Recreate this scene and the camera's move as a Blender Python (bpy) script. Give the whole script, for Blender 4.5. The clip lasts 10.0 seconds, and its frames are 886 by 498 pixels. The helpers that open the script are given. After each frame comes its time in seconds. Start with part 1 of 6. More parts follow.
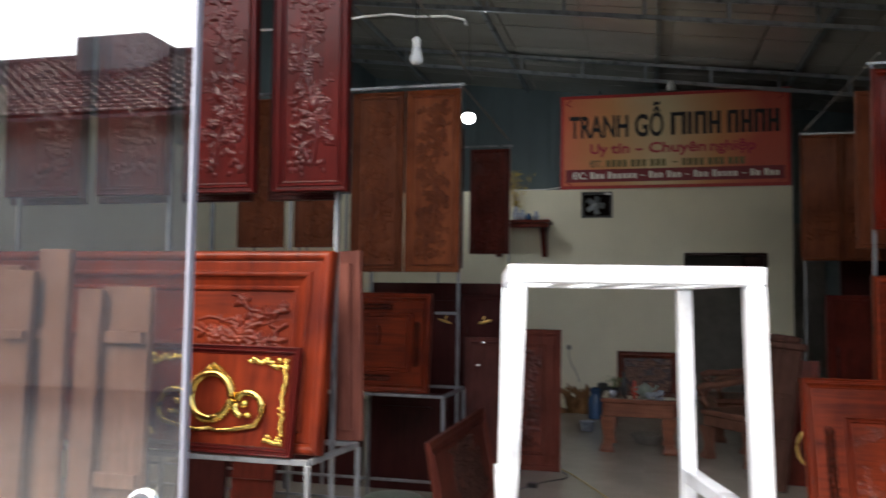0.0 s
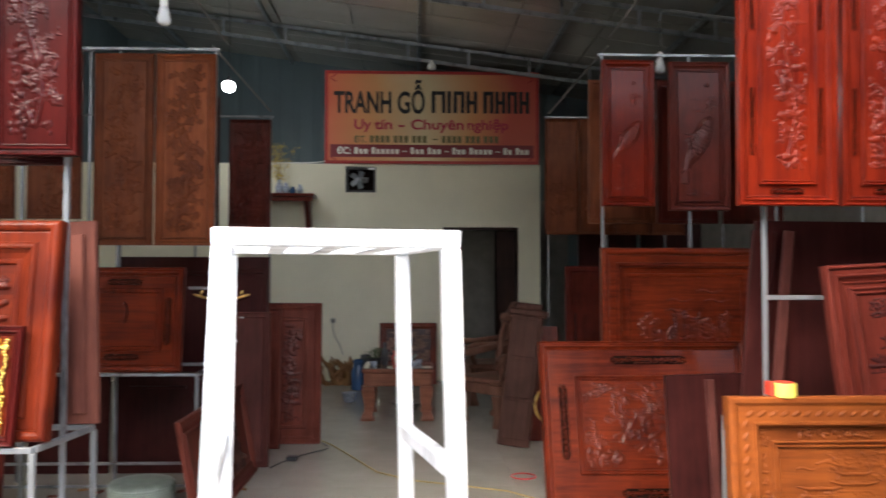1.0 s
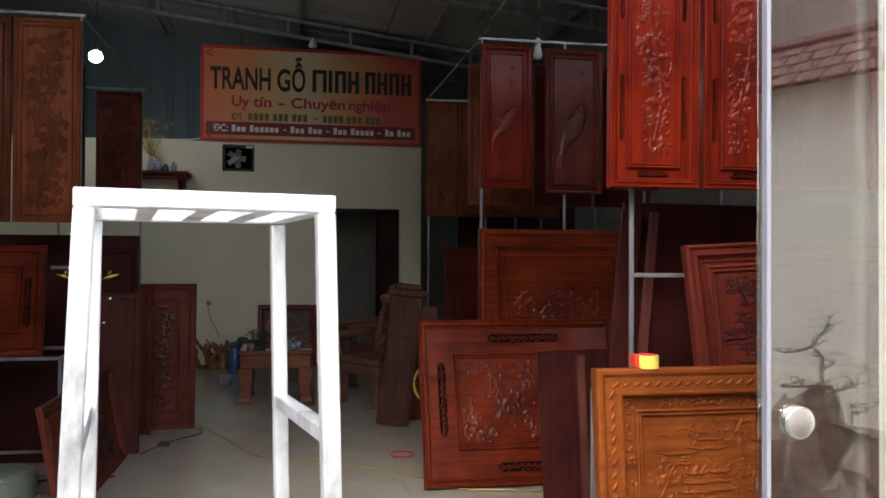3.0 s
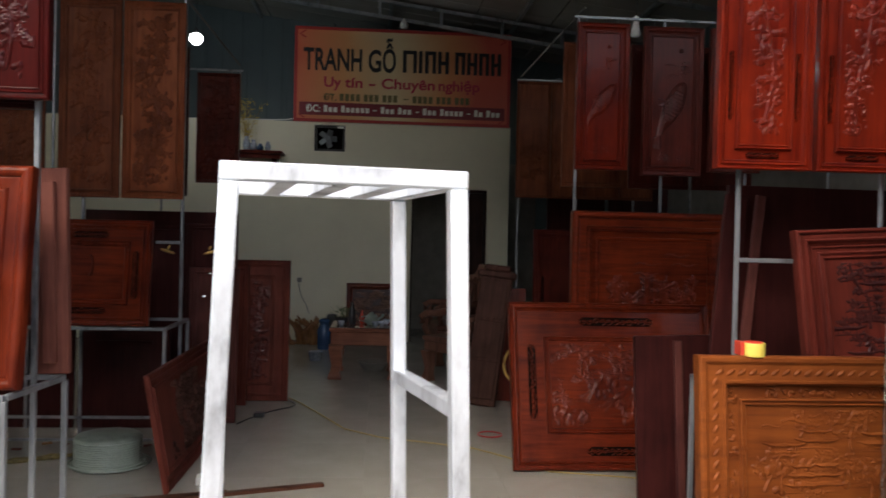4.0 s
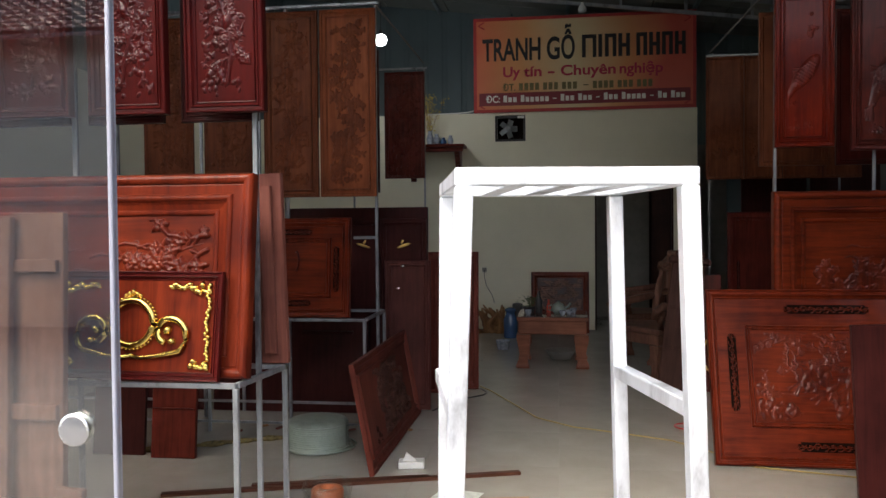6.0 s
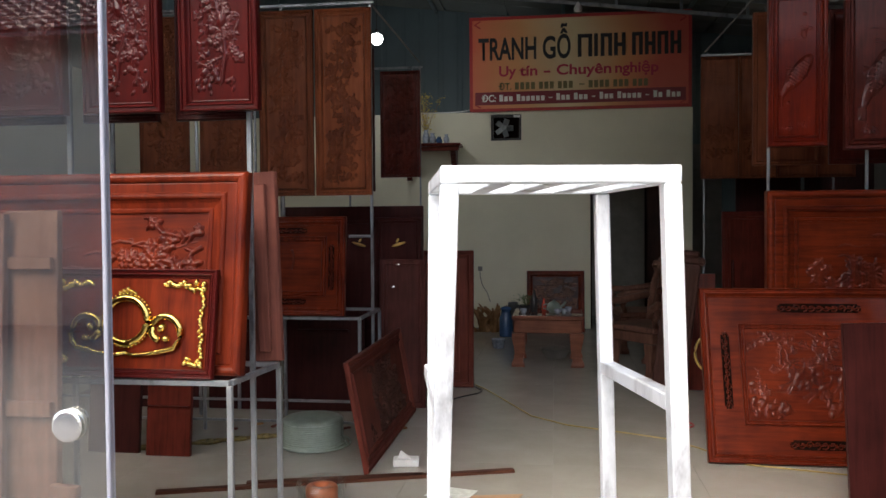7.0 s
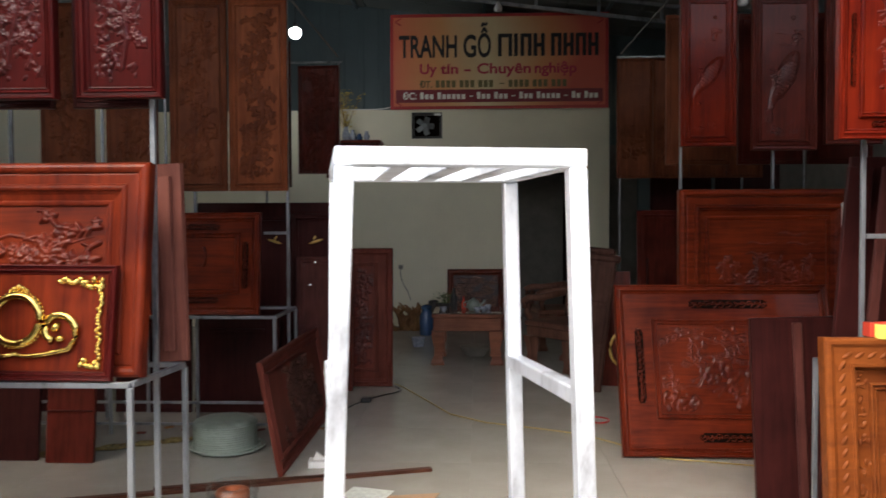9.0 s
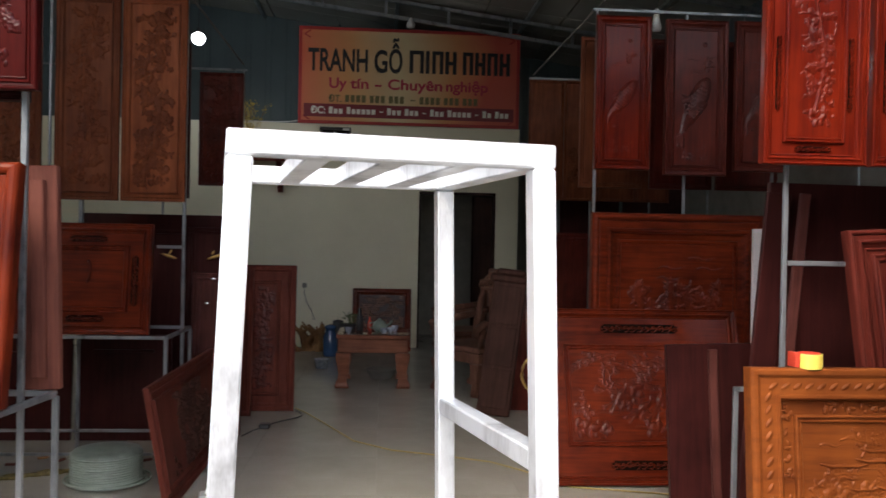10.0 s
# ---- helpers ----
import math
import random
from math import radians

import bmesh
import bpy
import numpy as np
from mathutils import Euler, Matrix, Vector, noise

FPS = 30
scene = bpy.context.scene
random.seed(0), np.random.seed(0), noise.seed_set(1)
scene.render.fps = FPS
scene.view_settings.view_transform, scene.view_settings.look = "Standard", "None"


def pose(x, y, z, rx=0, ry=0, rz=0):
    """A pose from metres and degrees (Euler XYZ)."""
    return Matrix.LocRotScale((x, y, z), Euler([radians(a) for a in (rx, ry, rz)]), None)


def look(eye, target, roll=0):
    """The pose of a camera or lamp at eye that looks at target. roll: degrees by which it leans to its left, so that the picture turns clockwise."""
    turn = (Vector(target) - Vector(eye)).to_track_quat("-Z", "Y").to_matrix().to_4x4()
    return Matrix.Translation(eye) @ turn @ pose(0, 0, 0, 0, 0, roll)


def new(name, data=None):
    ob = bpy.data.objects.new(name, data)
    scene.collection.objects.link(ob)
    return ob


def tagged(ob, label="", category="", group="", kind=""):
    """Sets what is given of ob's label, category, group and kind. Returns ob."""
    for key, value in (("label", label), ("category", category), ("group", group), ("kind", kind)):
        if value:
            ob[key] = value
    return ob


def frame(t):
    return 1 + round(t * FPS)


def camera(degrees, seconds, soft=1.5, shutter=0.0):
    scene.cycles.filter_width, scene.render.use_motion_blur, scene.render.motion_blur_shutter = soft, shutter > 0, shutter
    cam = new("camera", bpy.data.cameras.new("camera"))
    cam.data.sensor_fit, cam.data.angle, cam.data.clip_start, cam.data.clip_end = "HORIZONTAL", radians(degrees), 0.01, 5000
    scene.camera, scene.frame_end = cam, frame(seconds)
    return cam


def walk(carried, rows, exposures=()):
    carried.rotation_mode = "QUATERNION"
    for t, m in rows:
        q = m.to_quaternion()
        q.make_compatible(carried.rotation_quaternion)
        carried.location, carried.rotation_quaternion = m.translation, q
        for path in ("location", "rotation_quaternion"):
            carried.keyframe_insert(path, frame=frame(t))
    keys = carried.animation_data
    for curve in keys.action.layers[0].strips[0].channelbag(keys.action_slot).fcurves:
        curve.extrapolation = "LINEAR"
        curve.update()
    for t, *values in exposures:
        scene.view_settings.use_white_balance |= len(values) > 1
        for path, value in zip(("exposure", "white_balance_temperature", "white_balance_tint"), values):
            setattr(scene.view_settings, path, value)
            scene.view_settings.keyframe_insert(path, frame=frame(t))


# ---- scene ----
cam = camera(57.2, 10.0, shutter=0.5)
PATH = [
    (0, (0.139, 0.701, 1.432), (-0.352, 2.636, 1.555), 0.8),
    (0.5, (0.175, 0.703, 1.422), (-0.038, 2.69, 1.513), 0.4),
    (1, (0.215, 0.698, 1.418), (0.282, 2.696, 1.484), 0.1),
    (1.5, (0.23, 0.687, 1.408), (0.445, 2.675, 1.467), 0.1),
    (2, (0.243, 0.678, 1.402), (0.589, 2.647, 1.458), 0.3),
    (2.2, (0.246, 0.675, 1.398), (0.623, 2.639, 1.454), 0.2),
    (3.5, (0.192, 0.698, 1.394), (0.483, 2.677, 1.393), 0.5),
    (4, (0.163, 0.702, 1.389), (0.319, 2.696, 1.367), 1.3),
    (4.5, (0.149, 0.701, 1.387), (0.21, 2.699, 1.341), 1.1),
    (5, (0.141, 0.697, 1.386), (0.111, 2.695, 1.321), 0.8),
    (5.5, (0.123, 0.698, 1.388), (-0.005, 2.692, 1.322), 0.3),
    (6, (0.101, 0.684, 1.404), (-0.18, 2.663, 1.349), -0.5),
    (7.5, (0.126, 0.67, 1.396), (-0.13, 2.653, 1.333), -0.3),
    (8, (0.131, 0.676, 1.39), (-0.093, 2.662, 1.317), -0.4),
    (8.5, (0.133, 0.675, 1.392), (-0.061, 2.665, 1.317), -0.5),
    (9, (0.14, 0.731, 1.385), (0.056, 2.729, 1.325), -0.2),
    (9.5, (0.147, 0.862, 1.391), (0.173, 2.862, 1.36), 0.1),
    (10, (0.111, 0.952, 1.38), (0.26, 2.946, 1.369), 1.1),
]
walk(cam, [(t, look(eye, target, roll)) for t, eye, target, roll in PATH],
     [(0, 0.17), (0.5, 0.44), (1, 0.71), (2.2, 0.28), (3.5, -0.37), (4, -0.44), (4.5, -0.20), (5.5, -0.06), (6, -0.02), (8, -0.03), (10, -0.07)])

# ---- world, sun, large lights ----
world = bpy.data.worlds.new("world")
scene.world = world
world.use_nodes = True
wn = world.node_tree
sky = wn.nodes.new("ShaderNodeTexSky")
sky.sky_type, sky.sun_disc = "NISHITA", False
sky.sun_elevation, sky.sun_rotation = radians(50), radians(200)
sky.dust_density, sky.ozone_density = 4.0, 1.0
wn.nodes["Background"].inputs["Strength"].default_value = 0.68
wn.links.new(sky.outputs["Color"], wn.nodes["Background"].inputs["Color"])
sun = new("sun", bpy.data.lights.new("sun", "SUN"))
sun.data.energy, sun.data.angle, sun.data.color = 2.0, radians(25), (1.0, 0.96, 0.9)
sun.matrix_basis = look((0, 0, 8), (4.0, 2.2, 2.6))
BULB = (-1.998, 10.30, 3.675)
lamp = new("bulb_light", bpy.data.lights.new("bulb_light", "POINT"))
lamp.data.energy, lamp.data.color, lamp.data.shadow_soft_size = 110, (0.93, 0.97, 1.0), 0.05
lamp.location = (BULB[0], BULB[1], BULB[2] - 0.07)


# ---- materials ----
def shader(name):
    m = bpy.data.materials.new(name)
    m.use_nodes = True
    t = m.node_tree
    return m, t, t.nodes["Principled BSDF"]


def node(t, kind, **inputs):
    n = t.nodes.new(kind)
    for k, v in inputs.items():
        n.inputs[k.replace("_", " ")].default_value = v
    return n


def ramp(t, fac, stops):
    r = t.nodes.new("ShaderNodeValToRGB")
    while len(r.color_ramp.elements) < len(stops):
        r.color_ramp.elements.new(0.5)
    for e, (p, c) in zip(r.color_ramp.elements, stops):
        e.position, e.color = p, (*c, 1)
    t.links.new(fac, r.inputs[0])
    return r.outputs[0]


def bump(t, b, height, strength, distance=0.002):
    n = node(t, "ShaderNodeBump", Strength=strength, Distance=distance)
    t.links.new(height, n.inputs["Height"])
    t.links.new(n.outputs[0], b.inputs["Normal"])


def coords(t, scale):
    c = t.nodes.new("ShaderNodeTexCoord")
    m = t.nodes.new("ShaderNodeMapping")
    m.inputs["Scale"].default_value = scale
    t.links.new(c.outputs["Object"], m.inputs["Vector"])
    return m.outputs[0]


def wood(name, light, dark, along="z", rough=0.35, coat=0.25, grain=1.0, gloss=0.10):
    """Stained timber: long streaks, fine pores and slow tone changes."""
    m, t, b = shader(name)
    sc = {"z": (34, 34, 2.2), "x": (2.2, 34, 34), "y": (34, 2.2, 34)}[along]
    streak = node(t, "ShaderNodeTexNoise", Scale=grain, Detail=6.0, Roughness=0.62, Distortion=0.6)
    t.links.new(coords(t, sc), streak.inputs["Vector"])
    slow = node(t, "ShaderNodeTexNoise", Scale=3.0, Detail=3.0, Roughness=0.6)
    t.links.new(coords(t, (1, 1, 1)), slow.inputs["Vector"])
    mix = node(t, "ShaderNodeMath")
    mix.operation = "MULTIPLY_ADD"
    mix.inputs[1].default_value = 0.55
    t.links.new(slow.outputs["Fac"], mix.inputs[0])
    half = node(t, "ShaderNodeMath")
    half.operation = "MULTIPLY"
    half.inputs[1].default_value = 0.5
    t.links.new(streak.outputs["Fac"], half.inputs[0])
    t.links.new(half.outputs[0], mix.inputs[2])
    t.links.new(ramp(t, mix.outputs[0], [(0.40, dark), (0.52, tuple((a + c) / 2 for a, c in zip(light, dark))), (0.63, light)]), b.inputs["Base Color"])
    b.inputs["Roughness"].default_value = rough
    b.inputs["Coat Weight"].default_value = coat * 0.22
    b.inputs["Coat Roughness"].default_value = 0.12
    b.inputs["Specular IOR Level"].default_value = gloss
    bump(t, b, streak.outputs["Fac"], 0.25, 0.0015)
    return m


def plain(name, colour, rough=0.5, metal=0.0, vary=0.12, scale=6.0, relief=0.0, coat=0.0):
    """A painted or cast surface with blotches and a fine tooth."""
    m, t, b = shader(name)
    big = node(t, "ShaderNodeTexNoise", Scale=scale, Detail=5.0, Roughness=0.6)
    t.links.new(coords(t, (1, 1, 1)), big.inputs["Vector"])
    lo, hi = tuple(c * (1 - vary) for c in colour), tuple(min(1, c * (1 + vary)) for c in colour)
    t.links.new(ramp(t, big.outputs["Fac"], [(0.3, lo), (0.7, hi)]), b.inputs["Base Color"])
    b.inputs["Roughness"].default_value, b.inputs["Metallic"].default_value = rough, metal
    b.inputs["Coat Weight"].default_value = coat
    if relief:
        fine = node(t, "ShaderNodeTexNoise", Scale=scale * 25, Detail=3.0)
        t.links.new(coords(t, (1, 1, 1)), fine.inputs["Vector"])
        bump(t, b, fine.outputs["Fac"], relief)
    return m


W_CRIMSON = wood("crimson_stained_wood", (0.066, 0.0065, 0.0055), (0.028, 0.0034, 0.0032), rough=0.3, coat=0.35)
W_RED = wood("red_brown_lacquered_wood", (0.175, 0.025, 0.008), (0.050, 0.0065, 0.004), rough=0.32, coat=0.3)
W_REDX = wood("red_brown_lacquered_wood_lying", (0.170, 0.025, 0.008), (0.055, 0.0075, 0.004), "x", rough=0.32, coat=0.3)
W_ORANGE = wood("orange_red_lacquered_wood", (0.225, 0.0195, 0.006), (0.095, 0.0072, 0.004), rough=0.3, coat=0.35)
W_SCARLET = wood("scarlet_lacquered_wood", (0.19, 0.017, 0.006), (0.080, 0.007, 0.004), rough=0.3, coat=0.35)
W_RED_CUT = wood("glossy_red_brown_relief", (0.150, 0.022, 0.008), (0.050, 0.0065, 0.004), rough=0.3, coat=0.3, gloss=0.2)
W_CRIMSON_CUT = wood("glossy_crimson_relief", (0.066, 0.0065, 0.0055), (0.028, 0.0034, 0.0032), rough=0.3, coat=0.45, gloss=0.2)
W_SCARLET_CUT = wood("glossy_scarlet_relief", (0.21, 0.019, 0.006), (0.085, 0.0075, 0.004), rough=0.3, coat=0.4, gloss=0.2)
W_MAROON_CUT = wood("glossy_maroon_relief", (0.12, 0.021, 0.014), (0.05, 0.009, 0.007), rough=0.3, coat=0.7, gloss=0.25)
# Relief stained darker than the panel; the tone also carries its recess shade.
W_BROWN_CUT_TONED = wood("shade_toned_brown_relief", (0.19, 0.054, 0.021), (0.085, 0.022, 0.010), rough=0.4, coat=0.1)
W_HEAD = wood("dusky_purple_brown_wood", (0.085, 0.038, 0.028), (0.04, 0.017, 0.013), rough=0.6, coat=0.0)
W_GOLDEN = wood("golden_brown_oiled_wood", (0.22, 0.060, 0.013), (0.10, 0.024, 0.0065), "x", rough=0.38, coat=0.2)
W_BROWN = wood("brown_raw_carved_wood", (0.27, 0.078, 0.030), (0.145, 0.038, 0.015), rough=0.5, coat=0.05)
W_TEAK = wood("dull_brown_wood", (0.185, 0.056, 0.024), (0.092, 0.026, 0.012), rough=0.5, coat=0.05)
W_DARK = wood("dark_maroon_wood", (0.050, 0.0125, 0.0115), (0.022, 0.0062, 0.006), rough=0.35, coat=0.2)
W_MAROON = wood("maroon_wood", (0.135, 0.025, 0.017), (0.060, 0.011, 0.008), rough=0.32, coat=0.3)
W_ROSE = wood("dull_rose_brown_wood", (0.175, 0.045, 0.031), (0.085, 0.020, 0.014), rough=0.45, coat=0.15)
W_PALE = wood("unfinished_pinkish_board", (0.185, 0.066, 0.048), (0.092, 0.031, 0.023), rough=0.7, coat=0.0)
W_DUSTY = wood("dusty_raw_board", (0.25, 0.135, 0.098), (0.135, 0.068, 0.05), rough=0.75, coat=0.0)
W_TABLE = wood("reddish_table_wood", (0.25, 0.098, 0.058), (0.14, 0.05, 0.03), "x", rough=0.42, coat=0.15)
W_CHAIR = wood("dark_carved_chair_wood", (0.20, 0.098, 0.068), (0.095, 0.044, 0.030), rough=0.45, coat=0.1)
W_ROOT = wood("bleached_root_wood", (0.36, 0.20, 0.09), (0.15, 0.07, 0.03), rough=0.7, coat=0.0)
W_BATTEN = wood("dull_maroon_batten", (0.11, 0.036, 0.030), (0.055, 0.018, 0.016), rough=0.45, coat=0.1)
W_STRIP = wood("brown_floor_strip", (0.11, 0.045, 0.028), (0.06, 0.024, 0.016), "x", rough=0.6, coat=0.0)
# Even grey; on the back room wall it stands in for missing light.
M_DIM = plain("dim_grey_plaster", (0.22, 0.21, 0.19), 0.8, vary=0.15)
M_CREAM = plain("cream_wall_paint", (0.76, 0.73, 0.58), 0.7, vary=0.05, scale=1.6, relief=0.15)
M_WHITE = plain("white_wall_paint", (0.82, 0.81, 0.76), 0.7, vary=0.04, scale=2.0, relief=0.15)
M_GOLD = plain("polished_gilding", (0.70, 0.50, 0.14), 0.12, 1.0, 0.1, 20)
M_BRASS = plain("worn_brass", (0.62, 0.43, 0.14), 0.3, 1.0, 0.15, 20)
M_CHROME = plain("brushed_chrome", (0.86, 0.86, 0.84), 0.26, 1.0, 0.05, 30)
M_RAIL = plain("grey_primed_rail", (0.24, 0.225, 0.205), 0.7)
M_SEAL = plain("pale_plastic_seal", (0.27, 0.28, 0.33), 0.35, 0.0, 0.05, 8)
M_BLACK = plain("black_ink", (0.012, 0.012, 0.014), 0.5)
M_VOID = plain("recess_shade_black", (0.010, 0.006, 0.005), 0.7)
M_VOID.node_tree.nodes["Principled BSDF"].inputs["Specular IOR Level"].default_value = 0.0
M_INKRED = plain("magenta_red_ink", (0.42, 0.018, 0.06), 0.5)
M_MAROON = plain("maroon_band_ink", (0.20, 0.018, 0.03), 0.5)
M_INKWHITE = plain("white_ink", (0.78, 0.76, 0.72), 0.5)
M_INKOLIVE = plain("olive_ink", (0.16, 0.13, 0.05), 0.5)
M_DOORDARK = wood("black_brown_door_wood", (0.035, 0.014, 0.010), (0.016, 0.006, 0.005), rough=0.4, coat=0.15)
M_CAST = plain("dark_plastic", (0.03, 0.03, 0.032), 0.45)
M_BLUE = plain("blue_enamel", (0.035, 0.085, 0.19), 0.25, 0, 0.1)
M_WHITEPL = plain("white_plastic", (0.75, 0.76, 0.74), 0.35, 0, 0.05)
M_HOSE = plain("pale_green_hose", (0.36, 0.43, 0.37), 0.2, 0, 0.1, 15)
M_WRAP = plain("dull_green_wrapping", (0.22, 0.27, 0.23), 0.35, 0, 0.2, 12)
M_COPPER = plain("copper_winding", (0.62, 0.20, 0.09), 0.4, 0.45, 0.12, 40)
M_YELLOW = plain("yellow_tape", (0.80, 0.66, 0.12), 0.4, 0, 0.06, 20)
M_TAPERED = plain("red_card_core", (0.62, 0.06, 0.03), 0.5, 0, 0.08, 20)
M_YCABLE = plain("yellow_cable_sheath", (0.38, 0.28, 0.09), 0.5)
M_LEAF = plain("leaf_green", (0.10, 0.16, 0.04), 0.5, 0, 0.3, 12)
M_CORD = plain("twisted_gold_green_cord", (0.17, 0.13, 0.04), 0.6, 0, 0.6, 40)
M_PETAL = plain("yellow_petal", (0.60, 0.46, 0.08), 0.5, 0, 0.25, 12)
M_CARD = plain("brown_cardboard", (0.42, 0.26, 0.15), 0.8, 0, 0.12, 9)
M_PAPER = plain("printed_paper", (0.62, 0.66, 0.62), 0.6, 0, 0.2, 30)
M_FOAM = plain("pale_foam_board", (0.62, 0.60, 0.58), 0.7, 0, 0.05, 5)
M_PORCELAIN = plain("blue_white_porcelain", (0.36, 0.40, 0.48), 0.2, 0, 0.35, 30)
M_ROCK = plain("weathered_rock", (0.17, 0.14, 0.12), 0.85, 0, 0.5, 5, 0.8)
M_GROUND = plain("concrete_paving", (0.12, 0.115, 0.108), 0.85, 0, 0.2, 2.0, 0.4)
M_FACADE = plain("weathered_brown_render", (0.32, 0.265, 0.23), 0.85, 0, 0.25, 1.0, 0.3)
M_YARD = plain("cream_rendered_wall", (0.88, 0.81, 0.70), 0.8, 0, 0.05, 1.2, 0.2)


def steel(name, colour, rough):
    """Galvanised tube: bright zinc with grey rubs and spangle."""
    m, t, b = shader(name)
    n1 = node(t, "ShaderNodeTexNoise", Scale=9.0, Detail=6.0, Roughness=0.65)
    n2 = node(t, "ShaderNodeTexVoronoi", Scale=70.0)
    for n in (n1, n2):
        t.links.new(coords(t, (1, 1, 0.4)), n.inputs["Vector"])
    t.links.new(ramp(t, n1.outputs["Fac"], [(0.33, tuple(c * 0.36 for c in colour)), (0.43, tuple(c * 0.78 for c in colour)), (0.54, colour)]), b.inputs["Base Color"])
    b.inputs["Metallic"].default_value, b.inputs["Roughness"].default_value = 0.62, rough
    bump(t, b, n2.outputs["Distance"], 0.06, 0.001)
    return m


M_STEEL = steel("galvanised_rack_tube", (0.30, 0.325, 0.345), 0.4)
M_ZINC = steel("bright_galvanised_tube", (0.90, 0.94, 0.97), 0.36)


def tiles_mat():
    m, t, b = shader("polished_floor_tile")
    n = node(t, "ShaderNodeTexNoise", Scale=2.2, Detail=7.0, Roughness=0.6, Distortion=0.4)
    t.links.new(coords(t, (1, 1, 1)), n.inputs["Vector"])
    t.links.new(ramp(t, n.outputs["Fac"], [(0.3, (0.345, 0.33, 0.29)), (0.7, (0.425, 0.41, 0.365))]), b.inputs["Base Color"])
    s = node(t, "ShaderNodeTexNoise", Scale=5.0, Detail=4.0)
    t.links.new(coords(t, (1, 1, 1)), s.inputs["Vector"])
    t.links.new(ramp(t, s.outputs["Fac"], [(0.35, (0.07,) * 3), (0.7, (0.13,) * 3)]), b.inputs["Roughness"])
    return m


M_TILE = tiles_mat()
M_GROUT = plain("grey_grout", (0.34, 0.33, 0.29), 0.9)


def glass_mat(name, tint, base):
    m, t, b = shader(name)
    lw = node(t, "ShaderNodeLayerWeight", Blend=0.5)
    p5 = node(t, "ShaderNodeMath")
    p5.operation = "POWER"
    p5.inputs[1].default_value = 5.0
    t.links.new(lw.outputs["Facing"], p5.inputs[0])
    fres = node(t, "ShaderNodeMath")
    fres.operation = "MULTIPLY_ADD"
    fres.inputs[1].default_value, fres.inputs[2].default_value = 0.92, base
    t.links.new(p5.outputs[0], fres.inputs[0])
    gl = node(t, "ShaderNodeBsdfGlossy", Color=(1.0, 0.985, 0.97, 1), Roughness=0.0)
    tr = node(t, "ShaderNodeBsdfTransparent", Color=(*tint, 1))
    mix = t.nodes.new("ShaderNodeMixShader")
    t.links.new(fres.outputs[0], mix.inputs[0])
    t.links.new(tr.outputs[0], mix.inputs[1])
    t.links.new(gl.outputs[0], mix.inputs[2])
    t.links.new(mix.outputs[0], t.nodes["Material Output"].inputs["Surface"])
    return m


M_GLASS = glass_mat("tinted_door_glass", (0.80, 0.82, 0.80), 0.19)
M_FILM = glass_mat("clear_film", (0.95, 0.96, 0.96), 0.05)


def glow(name, colour, power):
    m, t, b = shader(name)
    b.inputs["Base Color"].default_value = (*colour, 1)
    b.inputs["Emission Color"].default_value = (*colour, 1)
    b.inputs["Emission Strength"].default_value = power
    return m


M_LIT = glow("lit_bulb_globe", (0.95, 0.98, 1.0), 25)
M_GLOBE = plain("milky_bulb_globe", (0.70, 0.72, 0.72), 0.25, 0, 0.04)


def sheet_mat(name, colour, rough, metal):
    m, t, b = shader(name)
    n = node(t, "ShaderNodeTexNoise", Scale=0.9, Detail=5.0)
    t.links.new(coords(t, (1, 1, 1)), n.inputs["Vector"])
    t.links.new(ramp(t, n.outputs["Fac"], [(0.3, tuple(c * 0.7 for c in colour)), (0.7, colour)]), b.inputs["Base Color"])
    b.inputs["Roughness"].default_value, b.inputs["Metallic"].default_value = rough, metal
    return m


M_SHEET = sheet_mat("dark_blue_green_sheet", (0.14, 0.195, 0.21), 0.5, 0.2)
M_ROOF = sheet_mat("smoky_roof_panel", (0.56, 0.535, 0.48), 0.2, 0.25)


def banner_mat():
    """Printed vinyl: a warm gradient, red at both ends and sandy in the middle."""
    m, t, b = shader("printed_vinyl_gradient")
    c = t.nodes.new("ShaderNodeTexCoord")
    sep = t.nodes.new("ShaderNodeSeparateXYZ")
    t.links.new(c.outputs["Generated"], sep.inputs[0])
    n = node(t, "ShaderNodeTexNoise", Scale=2.0, Detail=2.0)
    t.links.new(c.outputs["Generated"], n.inputs["Vector"])
    add = node(t, "ShaderNodeMath")
    add.operation = "MULTIPLY_ADD"
    add.inputs[1].default_value = 0.25
    t.links.new(n.outputs["Fac"], add.inputs[0])
    t.links.new(sep.outputs[0], add.inputs[2])
    t.links.new(ramp(t, add.outputs[0], [(0.1, (0.60, 0.12, 0.06)), (0.36, (0.66, 0.32, 0.13)), (0.58, (0.68, 0.56, 0.33)), (0.8, (0.64, 0.28, 0.11)), (1.0, (0.56, 0.095, 0.06))]), b.inputs["Base Color"])
    b.inputs["Roughness"].default_value = 0.45
    return m


M_BANNER = banner_mat()
M_BANRED = plain("red_print_border", (0.40, 0.025, 0.025), 0.45)


def roof_tile_mat():
    return plain("terracotta_tile", (0.14, 0.072, 0.06), 0.8, 0, 0.35, 3.0, 0.3)


M_TERRA = roof_tile_mat()


